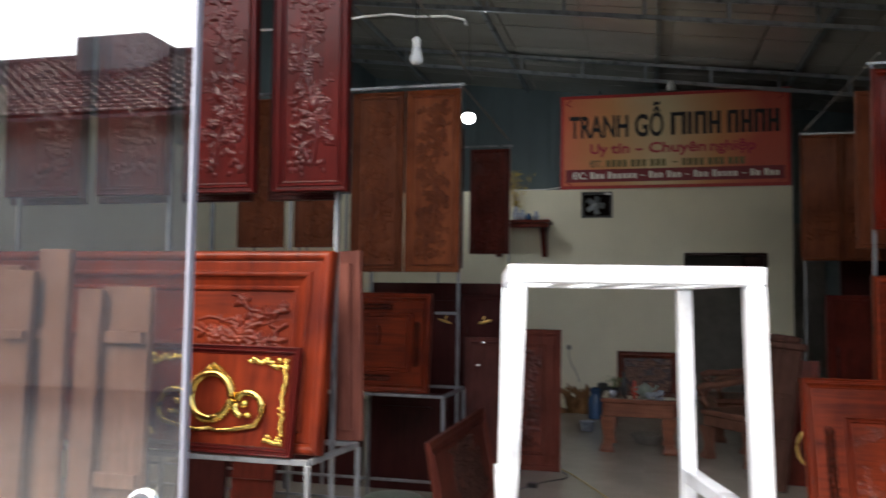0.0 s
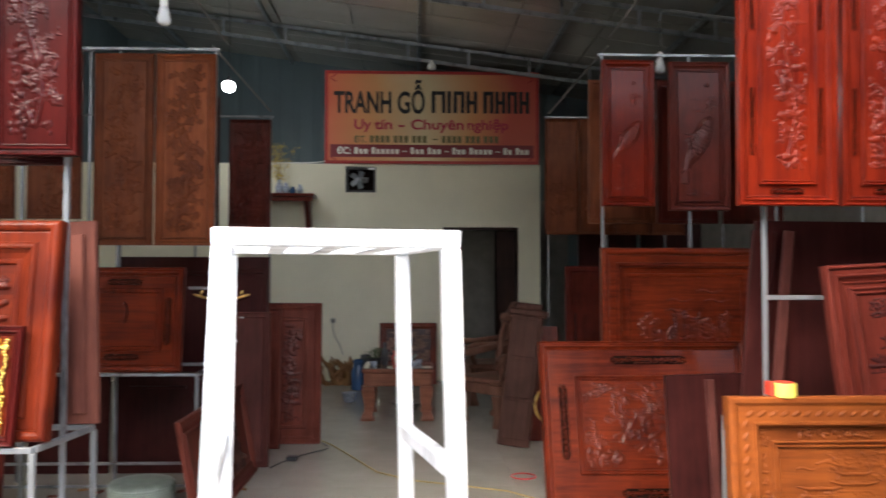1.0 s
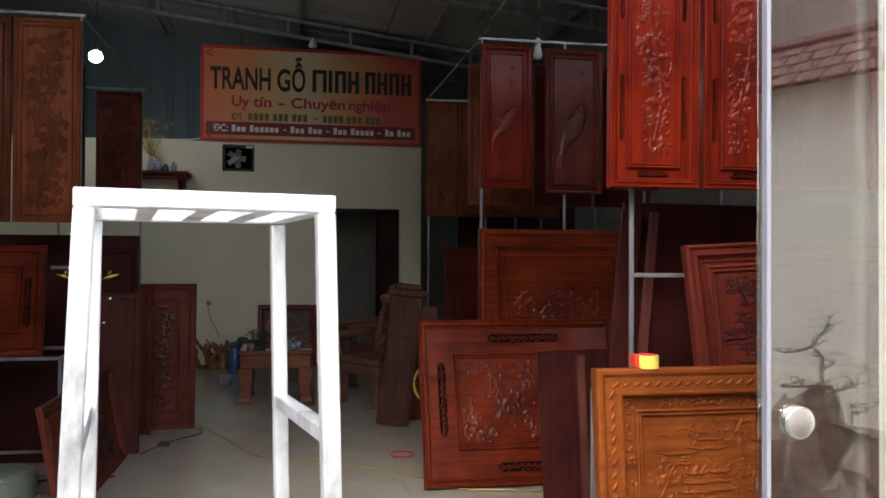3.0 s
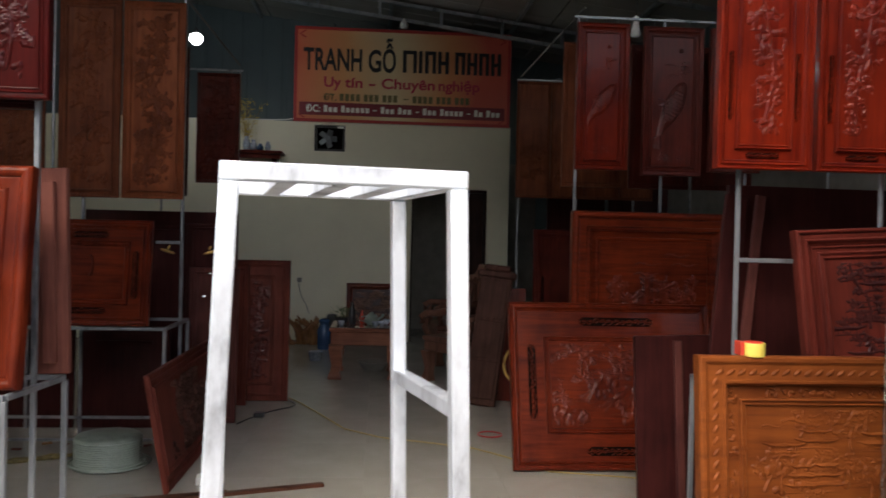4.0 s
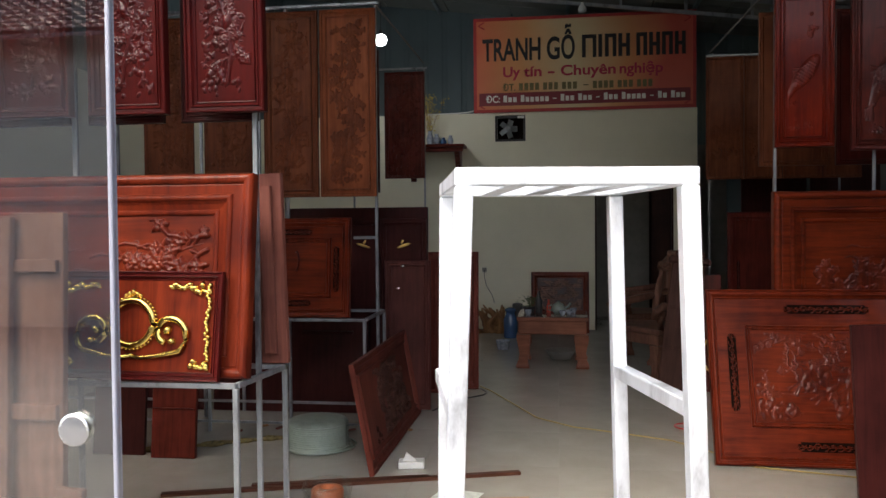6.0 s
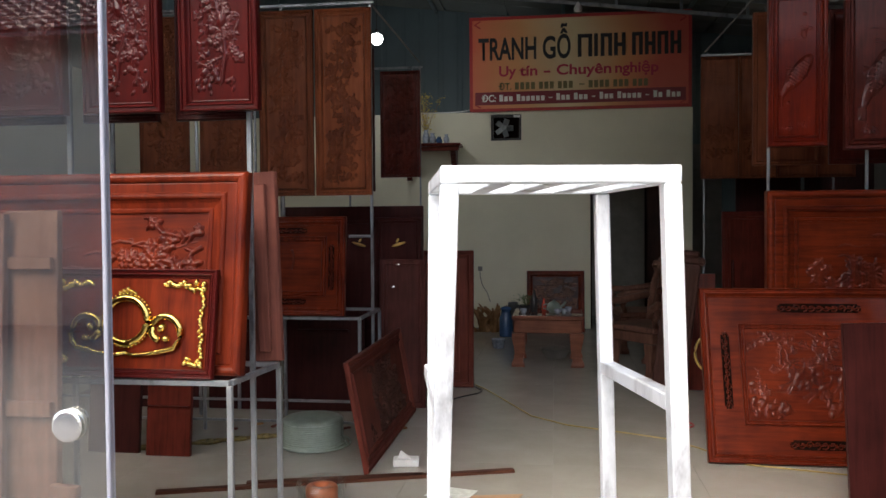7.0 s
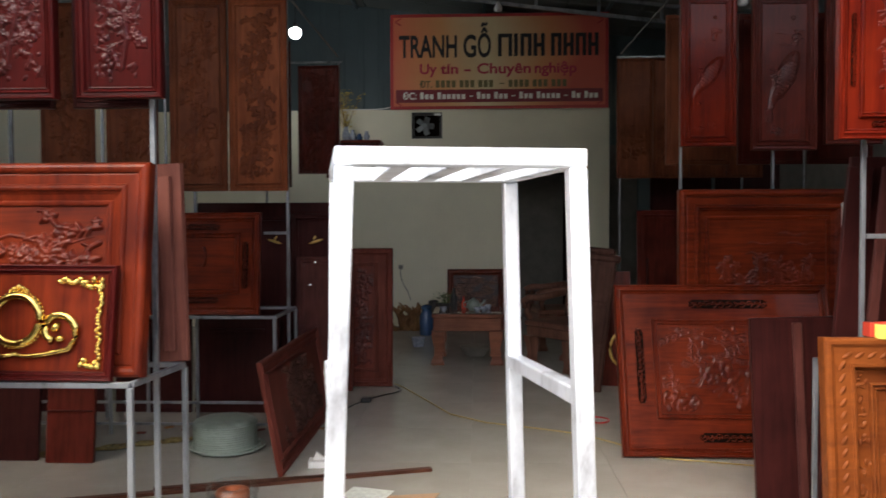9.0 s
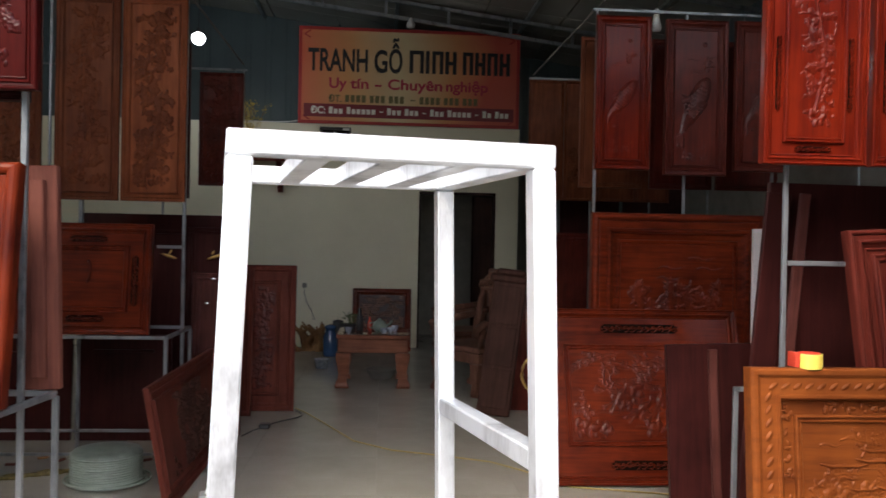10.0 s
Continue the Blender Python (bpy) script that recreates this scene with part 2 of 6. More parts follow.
# ---- mesh tools ----
class Soup:
    """Vertices and faces of one part."""

    def __init__(self):
        self.v, self.f = [], []

    def add(self, verts, faces):
        k = len(self.v)
        self.v += [tuple(p) for p in verts]
        self.f += [tuple(i + k for i in f) for f in faces]
        return self

    def box(self, x0, x1, y0, y1, z0, z1, b=0.0, m=None):
        c, h = Vector(((x0 + x1) / 2, (y0 + y1) / 2, (z0 + z1) / 2)), ((x1 - x0) / 2, (y1 - y0) / 2, (z1 - z0) / 2)
        b = min(b, min(h) * 0.6)
        ids, verts = {}, []
        for sx in (-1, 1):
            for sy in (-1, 1):
                for sz in (-1, 1):
                    for ax in (range(3) if b else (0,)):
                        s = (sx, sy, sz)
                        p = Vector([s[i] * (h[i] - (b if (b and i != ax) else 0)) for i in range(3)]) + c
                        ids[(s, ax)] = len(verts)
                        verts.append(m @ p if m else p)
        faces = []
        for ax in range(3):
            o1, o2 = (ax + 1) % 3, (ax + 2) % 3
            for s in (-1, 1):
                loop = []
                for a, d in ((-1, -1), (1, -1), (1, 1), (-1, 1)):
                    k = [0, 0, 0]
                    k[ax], k[o1], k[o2] = s, a, d
                    loop.append(ids[(tuple(k), ax if b else 0)])
                faces.append(loop if s > 0 else loop[::-1])
        if b:
            for ax in range(3):
                o1, o2 = (ax + 1) % 3, (ax + 2) % 3
                for a in (-1, 1):
                    for d in (-1, 1):
                        k0, k1 = [0, 0, 0], [0, 0, 0]
                        k0[ax], k1[ax] = -1, 1
                        k0[o1] = k1[o1] = a
                        k0[o2] = k1[o2] = d
                        k0, k1 = tuple(k0), tuple(k1)
                        q = [ids[(k0, o1)], ids[(k1, o1)], ids[(k1, o2)], ids[(k0, o2)]]
                        faces.append(q if a * d > 0 else q[::-1])
            for sx in (-1, 1):
                for sy in (-1, 1):
                    for sz in (-1, 1):
                        s = (sx, sy, sz)
                        q = [ids[(s, 0)], ids[(s, 1)], ids[(s, 2)]]
                        faces.append(q if sx * sy * sz > 0 else q[::-1])
        return self.add(verts, faces)

    def bar(self, a, b, w, h=None, bevel=0.002):
        """A square tube from a to b."""
        a, b = Vector(a), Vector(b)
        q = (b - a).to_track_quat("Z", "Y").to_matrix().to_4x4()
        if abs((b - a).normalized().z) > 0.9:
            d = (b - a).normalized()
            x = Vector((1, 0, 0))
            x = (x - d * x.dot(d)).normalized()
            y = d.cross(x)
            q = Matrix((x, y, d)).transposed().to_4x4()
        h = h or w
        return self.box(-w / 2, w / 2, -h / 2, h / 2, 0, (b - a).length, bevel, Matrix.Translation(a) @ q)

    def tube(self, pts, r, n=8, taper=None):
        pts = [Vector(p) for p in pts]
        rings, verts = [], []
        for i, p in enumerate(pts):
            d = (pts[min(i + 1, len(pts) - 1)] - pts[max(i - 1, 0)]).normalized()
            u = d.cross(Vector((0.03, 0.02, 1)))
            if u.length < 0.1:
                u = d.cross(Vector((1, 0, 0)))
            u.normalize()
            w = d.cross(u)
            rr = r * (taper[i] if taper else 1)
            for k in range(n):
                a = 2 * math.pi * k / n
                verts.append(p + (u * math.cos(a) + w * math.sin(a)) * rr)
        faces = [(i * n + k, i * n + (k + 1) % n, (i + 1) * n + (k + 1) % n, (i + 1) * n + k) for i in range(len(pts) - 1) for k in range(n)]
        faces += [tuple(range(n))[::-1], tuple((len(pts) - 1) * n + k for k in range(n))]
        return self.add(verts, faces)

    def loft(self, levels):
        """Square sections (x, y, width, z) joined upwards: shaped legs."""
        verts = [(x + a * w / 2, y + b * w / 2, z) for x, y, w, z in levels for a, b in ((-1, -1), (1, -1), (1, 1), (-1, 1))]
        faces = [(4 * i + k, 4 * i + (k + 1) % 4, 4 * i + 4 + (k + 1) % 4, 4 * i + 4 + k) for i in range(len(levels) - 1) for k in range(4)]
        j = 4 * (len(levels) - 1)
        return self.add(verts, faces + [(3, 2, 1, 0), (j, j + 1, j + 2, j + 3)])

    def lathe(self, profile, c=(0, 0, 0), n=20, m=None):
        """Turn (radius, height) pairs round a vertical axis through c."""
        c, verts = Vector(c), []
        for r, z in profile:
            for k in range(n):
                a = 2 * math.pi * k / n
                p = c + Vector((r * math.cos(a), r * math.sin(a), z))
                verts.append(m @ p if m else p)
        faces = [(i * n + k, i * n + (k + 1) % n, (i + 1) * n + (k + 1) % n, (i + 1) * n + k) for i in range(len(profile) - 1) for k in range(n)]
        faces += [tuple(range(n))[::-1], tuple((len(profile) - 1) * n + k for k in range(n))]
        return self.add(verts, faces)

    def dome(self, x, z, rx, rz, h, turn=0.0, y=0.0, n=7):
        """A low swelling on the plane y, towards -y: petals, scales, pebbles."""
        ca, sa = math.cos(turn), math.sin(turn)
        verts = []
        for s, k in ((1.0, 0.0), (0.72, 0.75)):
            for i in range(n):
                a = 2 * math.pi * i / n
                u, w = rx * s * math.cos(a), rz * s * math.sin(a)
                verts.append((x + u * ca - w * sa, y - h * k, z + u * sa + w * ca))
        verts.append((x, y - h, z))
        faces = [(i, (i + 1) % n, n + (i + 1) % n, n + i) for i in range(n)] + [(n + i, n + (i + 1) % n, 2 * n) for i in range(n)]
        return self.add(verts, faces)

    def ridge(self, pts, w, h, y=0.0, taper=1.0):
        """A raised, roof-shaped line through (x, z) points on the plane y."""
        verts, k = [], len(pts)
        for i, (x, z) in enumerate(pts):
            a, b = pts[max(i - 1, 0)], pts[min(i + 1, k - 1)]
            d = Vector((b[0] - a[0], b[1] - a[1]))
            d = d.normalized() if d.length else Vector((1, 0))
            f = 1 + (taper - 1) * i / max(1, k - 1)
            px, pz = -d.y * w / 2 * f, d.x * w / 2 * f
            verts += [(x + px, y, z + pz), (x + px * 0.5, y - h * f, z + pz * 0.5), (x - px * 0.5, y - h * f, z - pz * 0.5), (x - px, y, z - pz)]
        faces = [(4 * i + j, 4 * i + j + 1, 4 * i + j + 5, 4 * i + j + 4) for i in range(k - 1) for j in range(3)]
        faces += [(0, 1, 2, 3), (4 * k - 1, 4 * k - 2, 4 * k - 3, 4 * k - 4)]
        return self.add(verts, faces)

    def rings(self, rects, close=True):
        """Loft through rectangles (x0, x1, z0, z1, y): a mitred moulding."""
        verts = []
        for x0, x1, z0, z1, y in rects:
            verts += [(x0, y, z0), (x1, y, z0), (x1, y, z1), (x0, y, z1)]
        faces = [(4 * i + k, 4 * i + (k + 1) % 4, 4 * i + 4 + (k + 1) % 4, 4 * i + 4 + k) for i in range(len(rects) - 1) for k in range(4)]
        if close:
            j = 4 * (len(rects) - 1)
            faces += [(j + k, j + (k + 1) % 4, (k + 1) % 4, k) for k in range(4)]
        return self.add(verts, faces)


def part(name, soup, material, parent=None, label="", smooth=False):
    me = bpy.data.meshes.new(name)
    me.from_pydata(soup.v, [], soup.f)
    bm = bmesh.new()
    bm.from_mesh(me)
    bmesh.ops.recalc_face_normals(bm, faces=bm.faces)
    for f in bm.faces:
        f.smooth = smooth
    bm.to_mesh(me)
    bm.free()
    me.materials.append(material)
    ob = new(name, me)
    if parent:
        ob.parent = parent
    if label:
        ob["label"] = label
    return ob


def thing(name, m, label, category, group=""):
    ob = new(name)
    ob.empty_display_size = 0.1
    ob.matrix_basis = m
    return tagged(ob, label, category, group)


def setting(name, soup, material, label="", category=""):
    return tagged(part(name, soup, material), label, category, kind="structure")


def lettering(name, body, size, width, x, z, y, material, parent):
    """Flat printed words, centred at x, fitted to a width."""
    cu = bpy.data.curves.new(name, "FONT")
    cu.body, cu.size, cu.align_x = body, size, "CENTER"
    cu.offset = size * 0.024
    tmp = new("lettering_source", cu)
    bpy.context.view_layer.update()
    me = bpy.data.meshes.new_from_object(tmp.evaluated_get(bpy.context.evaluated_depsgraph_get()))
    k = width / max(tmp.dimensions.x, 1e-4)
    bpy.data.objects.remove(tmp)
    bpy.data.curves.remove(cu)
    for v in me.vertices:
        v.co = Vector((x + v.co.x * k, y, z + v.co.y))
    me.materials.clear()
    me.materials.append(material)
    ob = new(name, me)
    ob.parent = parent
    return ob


# ---- structure ----
X0, X1, Y0, Y1, YB = -4.3, 4.1, 2.2, 11.75, 13.6


def roof_z(x):
    return 4.62 - 0.125 * x


setting("floor", Soup().box(X0, X1, Y0, YB, -0.12, -0.006), M_GROUT, "grey screed bed under polished floor tiles", "floor")
setting("ground", Soup().box(-60, 60, -80, Y0, -0.3, -0.012), M_GROUND, "grey concrete yard in front of the shop", "ground")
setting("ground_far", Soup().box(-60, 60, YB + 0.2, 80, -0.3, -0.012), M_GROUND, "plain ground behind the building", "ground")

# back partition with a doorway and a square hole for a fan
s = Soup()
DX0, DX1, DZ = 0.587, 1.609, 2.08
FX0, FX1, FZ0, FZ1 = -0.745, -0.33, 2.55, 2.905
s.box(X0, FX0, Y1, Y1 + 0.15, 0, 2.94)
s.box(FX0, FX1, Y1, Y1 + 0.15, 0, FZ0)
s.box(FX0, FX1, Y1, Y1 + 0.15, FZ1, 2.94)
s.box(FX1, DX0, Y1, Y1 + 0.15, 0, 2.94)
s.box(DX0, DX1, Y1, Y1 + 0.15, DZ, 2.94)
s.box(DX1, 1.915, Y1, Y1 + 0.15, 0, 2.94)
setting("wall_back", s, M_CREAM, "cream painted partition wall with a doorway", "wall")
s = Soup()
for a, b in ((X0 - 0.15, X0), ):
    s.box(a, b, Y0, YB, 0, 2.9)
setting("wall_left", s, M_CREAM, "cream painted side wall", "wall")
setting("wall_right", Soup().box(X1, X1 + 0.15, Y0, YB, 0, 2.9), M_DIM, "plain grey side wall behind the racks", "wall")


def ribbed(a, b, z0, z1, pitch=0.30):
    """A trapezoid-ribbed sheet that stands between two plan points."""
    a, b = Vector(a), Vector(b)
    d = (b - a)
    n = max(2, int(d.length / pitch))
    side = Vector((-d.y, d.x)).normalized()
    verts, faces = [], []
    prof = [(0.0, 0), (0.70, 0), (0.76, 0.008), (0.94, 0.008), (1.0, 0)]
    for i in range(n):
        for f, o in prof[:-1]:
            p = a + d * ((i + f) / n) + side * o
            verts += [(p.x, p.y, z0), (p.x, p.y, z1)]
    verts += [(b.x, b.y, z0), (b.x, b.y, z1)]
    for i in range(len(verts) // 2 - 1):
        faces.append((2 * i, 2 * i + 2, 2 * i + 3, 2 * i + 1))
    return Soup().add(verts, faces)


setting("wall_rear_sheet", ribbed((X0 - 0.1, YB), (X1 + 0.1, YB), 0, 5.3), M_SHEET, "dark blue-green ribbed metal sheet wall", "wall")
setting("wall_left_sheet", ribbed((X0 - 0.05, Y0), (X0 - 0.05, YB), 2.9, 5.3), M_SHEET, "dark blue-green ribbed metal sheet wall", "wall")
setting("wall_right_sheet", ribbed((X1 + 0.05, Y0), (X1 + 0.05, YB), 2.9, 5.3), M_SHEET, "dark blue-green ribbed metal sheet wall", "wall")
# rooms seen through the doorway; the room's dimness is put into the wall's grey
setting("wall_store", Soup().box(-0.4, 2.6, YB - 0.25, YB - 0.1, 0, 2.6), M_DIM, "back room wall, its grey standing for the unlit room", "wall")

# roof: one pitched sheet with flat panels between ribs
s = Soup()
n = 9
for i in range(n):
    for j in range(14):
        x0, x1 = X0 - 0.3 + (X1 - X0 + 0.6) * i / n, X0 - 0.3 + (X1 - X0 + 0.6) * (i + 1) / n
        y0, y1 = Y0 - 0.2 + (YB - Y0 + 0.4) * j / 14, Y0 - 0.2 + (YB - Y0 + 0.4) * (j + 1) / 14
        za, zb = roof_z(x0), roof_z(x1)
        g = 0.012
        s.add([(x0 + g, y0 + g, za), (x1 - g, y0 + g, zb), (x1 - g, y1 - g, zb), (x0 + g, y1 - g, za),
               (x0 + g, y0 + g, za + 0.03), (x1 - g, y0 + g, zb + 0.03), (x1 - g, y1 - g, zb + 0.03), (x0 + g, y1 - g, za + 0.03)],
              [(0, 1, 2, 3), (4, 5, 6, 7), (0, 1, 5, 4), (1, 2, 6, 5), (2, 3, 7, 6), (3, 0, 4, 7)])
xa, xb = X0 - 0.4, X1 + 0.4
s.add([(xa, Y0 - 0.3, roof_z(xa) + 0.05), (xb, Y0 - 0.3, roof_z(xb) + 0.05), (xb, YB + 0.3, roof_z(xb) + 0.05), (xa, YB + 0.3, roof_z(xa) + 0.05),
       (xa, Y0 - 0.3, roof_z(xa) + 0.09), (xb, Y0 - 0.3, roof_z(xb) + 0.09), (xb, YB + 0.3, roof_z(xb) + 0.09), (xa, YB + 0.3, roof_z(xa) + 0.09)],
      [(0, 1, 2, 3), (4, 5, 6, 7), (0, 1, 5, 4), (1, 2, 6, 5), (2, 3, 7, 6), (3, 0, 4, 7)])
tagged(part("ceiling", s, M_ROOF), "smoky translucent roof panels on steel purlins", "ceiling", kind="structure")


def truss(y):
    """Two chords with short posts between them."""
    t = thing("roof_truss", pose(0, y, 0), "grey steel roof truss with two chords and short posts", "roof truss", "roof trusses")
    t["kind"] = "structure"
    for dz, nm in ((-0.06, "upper_chord"), (-0.27, "lower_chord")):
        part(nm, Soup().bar((X0, 0, roof_z(X0) + dz), (X1, 0, roof_z(X1) + dz), 0.045, 0.045), M_STEEL, t)
    x = X0 + 0.3
    while x < X1:
        part("post", Soup().bar((x, 0, roof_z(x) - 0.25), (x, 0, roof_z(x) - 0.08), 0.035), M_STEEL, t)
        x += 0.82


for y in (11.55, 9.1, 6.6, 4.2):
    truss(y)
for x in (-3.4, -1.75, 0.25, 1.95, 3.3):
    tagged(part("purlin", Soup().bar((x, Y0, roof_z(x) - 0.03), (x, YB, roof_z(x) - 0.03), 0.05, 0.04), M_STEEL), "grey steel purlin under the roof panels", "purlin", "purlins", "structure")

# shop front: pillars, lintel and frameless glass leaves
# Left wall and fascia lie out of view; their edges set the daylight.
setting("wall_front_left", Soup().box(X0 - 0.15, -3.0, Y0 - 0.1, Y0 + 0.12, 0, 3.0), M_WHITE, "white painted front wall", "wall")
setting("wall_front_right", Soup().box(1.44, X1 + 0.15, Y0 - 0.004, Y0 + 0.02, 0, 3.0).box(1.85, X1 + 0.15, Y0 + 0.02, Y0 + 0.16, 0, 3.0), M_WHITE, "white painted front wall beside the glass door", "wall")
setting("wall_front_top", Soup().box(X0 - 0.15, X1 + 0.15, Y0 - 0.1, Y0 + 0.12, 4.1, 5.3), M_WHITE, "unseen white fascia above the shop front, placed to limit daylight", "wall")


def glass_leaf(name, x_edge, x_far, knob, z1=2.9):
    d = thing(name, pose(0, Y0, 0), "clear frameless glass door leaf with a round chrome knob", "glass door", "glass doors")
    d["kind"] = "structure"
    p = part("pane", Soup().box(min(x_edge, x_far), max(x_edge, x_far), -0.005, 0.005, 0.01, z1, 0.001), M_GLASS, d)
    p.visible_shadow = False
    sgn = 1 if x_far > x_edge else -1
    part("edge_seal", Soup().box(min(x_edge, x_edge + sgn * 0.009), max(x_edge, x_edge + sgn * 0.009), -0.011, 0.011, 0.008, z1, 0.002), M_SEAL, d, "pale plastic edge seal")
    kx, kz = knob
    m = Matrix.Translation((kx, 0, kz)) @ Matrix.Rotation(radians(90), 4, "X")
    kn = part("knob", Soup().lathe([(0.002, 0.013), (0.026, 0.013), (0.032, 0.012), (0.034, 0.010), (0.032, 0.0075), (0.023, 0.0065), (0.016, 0.006), (0.016, 0.005)], (0, 0, 0), 28, m), M_CHROME, d, "round chrome knob", True)
    m2 = Matrix.Translation((kx, 0, kz)) @ Matrix.Rotation(radians(-90), 4, "X")
    part("inner_knob", Soup().lathe([(0.002, 0.013), (0.026, 0.013), (0.032, 0.012), (0.034, 0.010), (0.032, 0.0075), (0.023, 0.0065), (0.016, 0.006), (0.016, 0.005)], (0, 0, 0), 28, m2), M_CHROME, d, "round chrome knob", True)
    part("floor_shoe", Soup().box(min(x_edge, x_far) + 0.01, max(x_edge, x_far) - 0.01, -0.018, 0.018, 0.0, 0.05, 0.003), M_CHROME, d)


glass_leaf("door_1", -0.775, -1.70, (-0.868, 1.0))
# Out of view: a glazed opening added to bring daylight to the back.
fp = thing("window_2", pose(0, Y0, 0), "unseen glass pane added to let more daylight in", "glass pane")
fp["kind"] = "structure"
part("pane", Soup().box(-2.98, -1.715, -0.005, 0.005, 0.05, 2.9, 0.001), M_GLASS, fp).visible_shadow = False
part("floor_channel", Soup().box(-2.98, -1.715, -0.015, 0.015, 0.0, 0.05, 0.002), M_CHROME, fp)
glass_leaf("door_2", 1.162, 1.437, (1.235, 1.067))
# Extra pane, added so the right leaf reflects more and shows less inside.
fp = thing("window_1", pose(0, Y0 + 0.045, 0), "second glass pane added to dim the view and double the reflection", "glass pane")
fp["kind"] = "structure"
part("pane", Soup().box(1.172, 1.437, -0.004, 0.004, 0.05, 2.9, 0.001), M_GLASS, fp).visible_shadow = False
part("floor_channel", Soup().box(1.172, 1.437, -0.012, 0.012, 0.0, 0.05, 0.002), M_CHROME, fp)

# doorway in the back wall
d = thing("door_3", pose(0, Y1, 0), "dark brown wooden door standing open in the doorway", "door")
d["kind"] = "structure"
for a, b in ((DX0, DX0 + 0.02), (DX1 - 0.02, DX1)):
    part("jamb", Soup().box(a, b, -0.01, 0.16, 0, DZ, 0.003), M_DOORDARK, d)
part("head", Soup().box(DX0 + 0.02, DX1 - 0.02, -0.01, 0.16, DZ - 0.035, DZ, 0.003), M_DOORDARK, d)
leaf = Soup().box(DX1 - 0.06, DX1 - 0.022, 0.12, 0.95, 0.01, DZ - 0.04, 0.003)
leaf.box(DX1 - 0.3, DX1 - 0.262, 0.10, 0.135, 0.01, DZ - 0.04, 0.003)
part("leaf", leaf, M_DOORDARK, d)
part("second_leaf", Soup().box(DX1 - 0.3, DX1 - 0.022, 0.10, 0.135, 0.01, DZ - 0.04, 0.004), M_DOORDARK, d)

# ---- panels ----
FLORAL, FISH, LANDSCAPE, PLAINF, SCENE, BLOSSOM = "floral", "fish", "landscape", "plain", "scene", "blossom"


class Relief:
    """A carved height field on a fine grid; motifs swell out of it and run into one another."""

    def __init__(self, w, h, x0, z0, step):
        self.nx, self.nz = max(8, int(w / step)), max(8, int(h / step))
        self.x0, self.z0, self.w, self.h = x0, z0, w, h
        self.X, self.Z = np.meshgrid(np.linspace(x0, x0 + w, self.nx), np.linspace(z0, z0 + h, self.nz))
        self.H = np.zeros_like(self.X)

    def window(self, xa, xb, za, zb):
        fx, fz = (self.nx - 1) / self.w, (self.nz - 1) / self.h
        i0, i1 = max(0, int((xa - self.x0) * fx)), min(self.nx, int((xb - self.x0) * fx) + 2)
        j0, j1 = max(0, int((za - self.z0) * fz)), min(self.nz, int((zb - self.z0) * fz) + 2)
        return (slice(j0, j1), slice(i0, i1)) if i1 > i0 and j1 > j0 else None

    def press(self, k, val, stack=0.35):
        old = self.H[k]
        self.H[k] = np.where(val > 0, np.maximum(old, val + stack * old), old)

    def dome(self, x, z, rx, rz, h, turn=0.0, power=0.55):
        r = max(rx, rz)
        k = self.window(x - r, x + r, z - r, z + r)
        if k is None:
            return
        ca, sa = math.cos(turn), math.sin(turn)
        dx, dz = self.X[k] - x, self.Z[k] - z
        d = ((dx * ca + dz * sa) / rx) ** 2 + ((dz * ca - dx * sa) / rz) ** 2
        self.press(k, h * np.clip(1 - d, 0, 1) ** power)

    def stroke(self, pts, w0, h0, w1=None, swell=0.0):
        """A rounded line that runs from width w0 to w1, fuller in the middle by swell."""
        w1 = w0 if w1 is None else w1
        n = len(pts) - 1
        pad = max(w0, w1) * (0.6 + swell)
        k = self.window(min(a for a, b in pts) - pad, max(a for a, b in pts) + pad, min(b for a, b in pts) - pad, max(b for a, b in pts) + pad)
        if k is None or n < 1:
            return
        X, Z = self.X[k], self.Z[k]
        best = np.zeros_like(X)
        for i in range(n):
            (ax, az), (bx, bz) = pts[i], pts[i + 1]
            L2 = max(1e-9, (bx - ax) ** 2 + (bz - az) ** 2)
            t = np.clip(((X - ax) * (bx - ax) + (Z - az) * (bz - az)) / L2, 0, 1)
            f = (i + t) / n
            half = 0.5 * (w0 + (w1 - w0) * f) * (1 + swell * np.sin(math.pi * f))
            d = np.hypot(X - ax - t * (bx - ax), Z - az - t * (bz - az)) / np.maximum(half, 1e-5)
            best = np.maximum(best, h0 * (half / max(w0, w1) * 1.2 + 0.3) * np.sqrt(np.clip(1 - d * d, 0, 1)))
        self.press(k, best, 0.25)

    def mesh(self, name, y, relief):
        """Faces where the field rises; the plane between motifs is left to the panel."""
        H = self.H * relief
        H[0, :] = H[-1, :] = 0
        H[:, 0] = H[:, -1] = 0
        up = H > 1e-5
        cell = up[:-1, :-1] | up[1:, :-1] | up[:-1, 1:] | up[1:, 1:]
        idx = np.arange(H.size).reshape(H.shape)
        quads = np.stack([idx[:-1, :-1][cell], idx[:-1, 1:][cell], idx[1:, 1:][cell], idx[1:, :-1][cell]], axis=1)
        used, inv = np.unique(quads, return_inverse=True)
        V = np.stack([self.X.ravel()[used], (y + 0.0006 - H.ravel()[used] * 1.0), self.Z.ravel()[used]], axis=1)
        me = bpy.data.meshes.new(name)
        me.from_pydata(V.tolist(), [], inv.reshape(-1, 4).tolist())
        me.polygons.foreach_set("use_smooth", [True] * len(me.polygons))
        return me


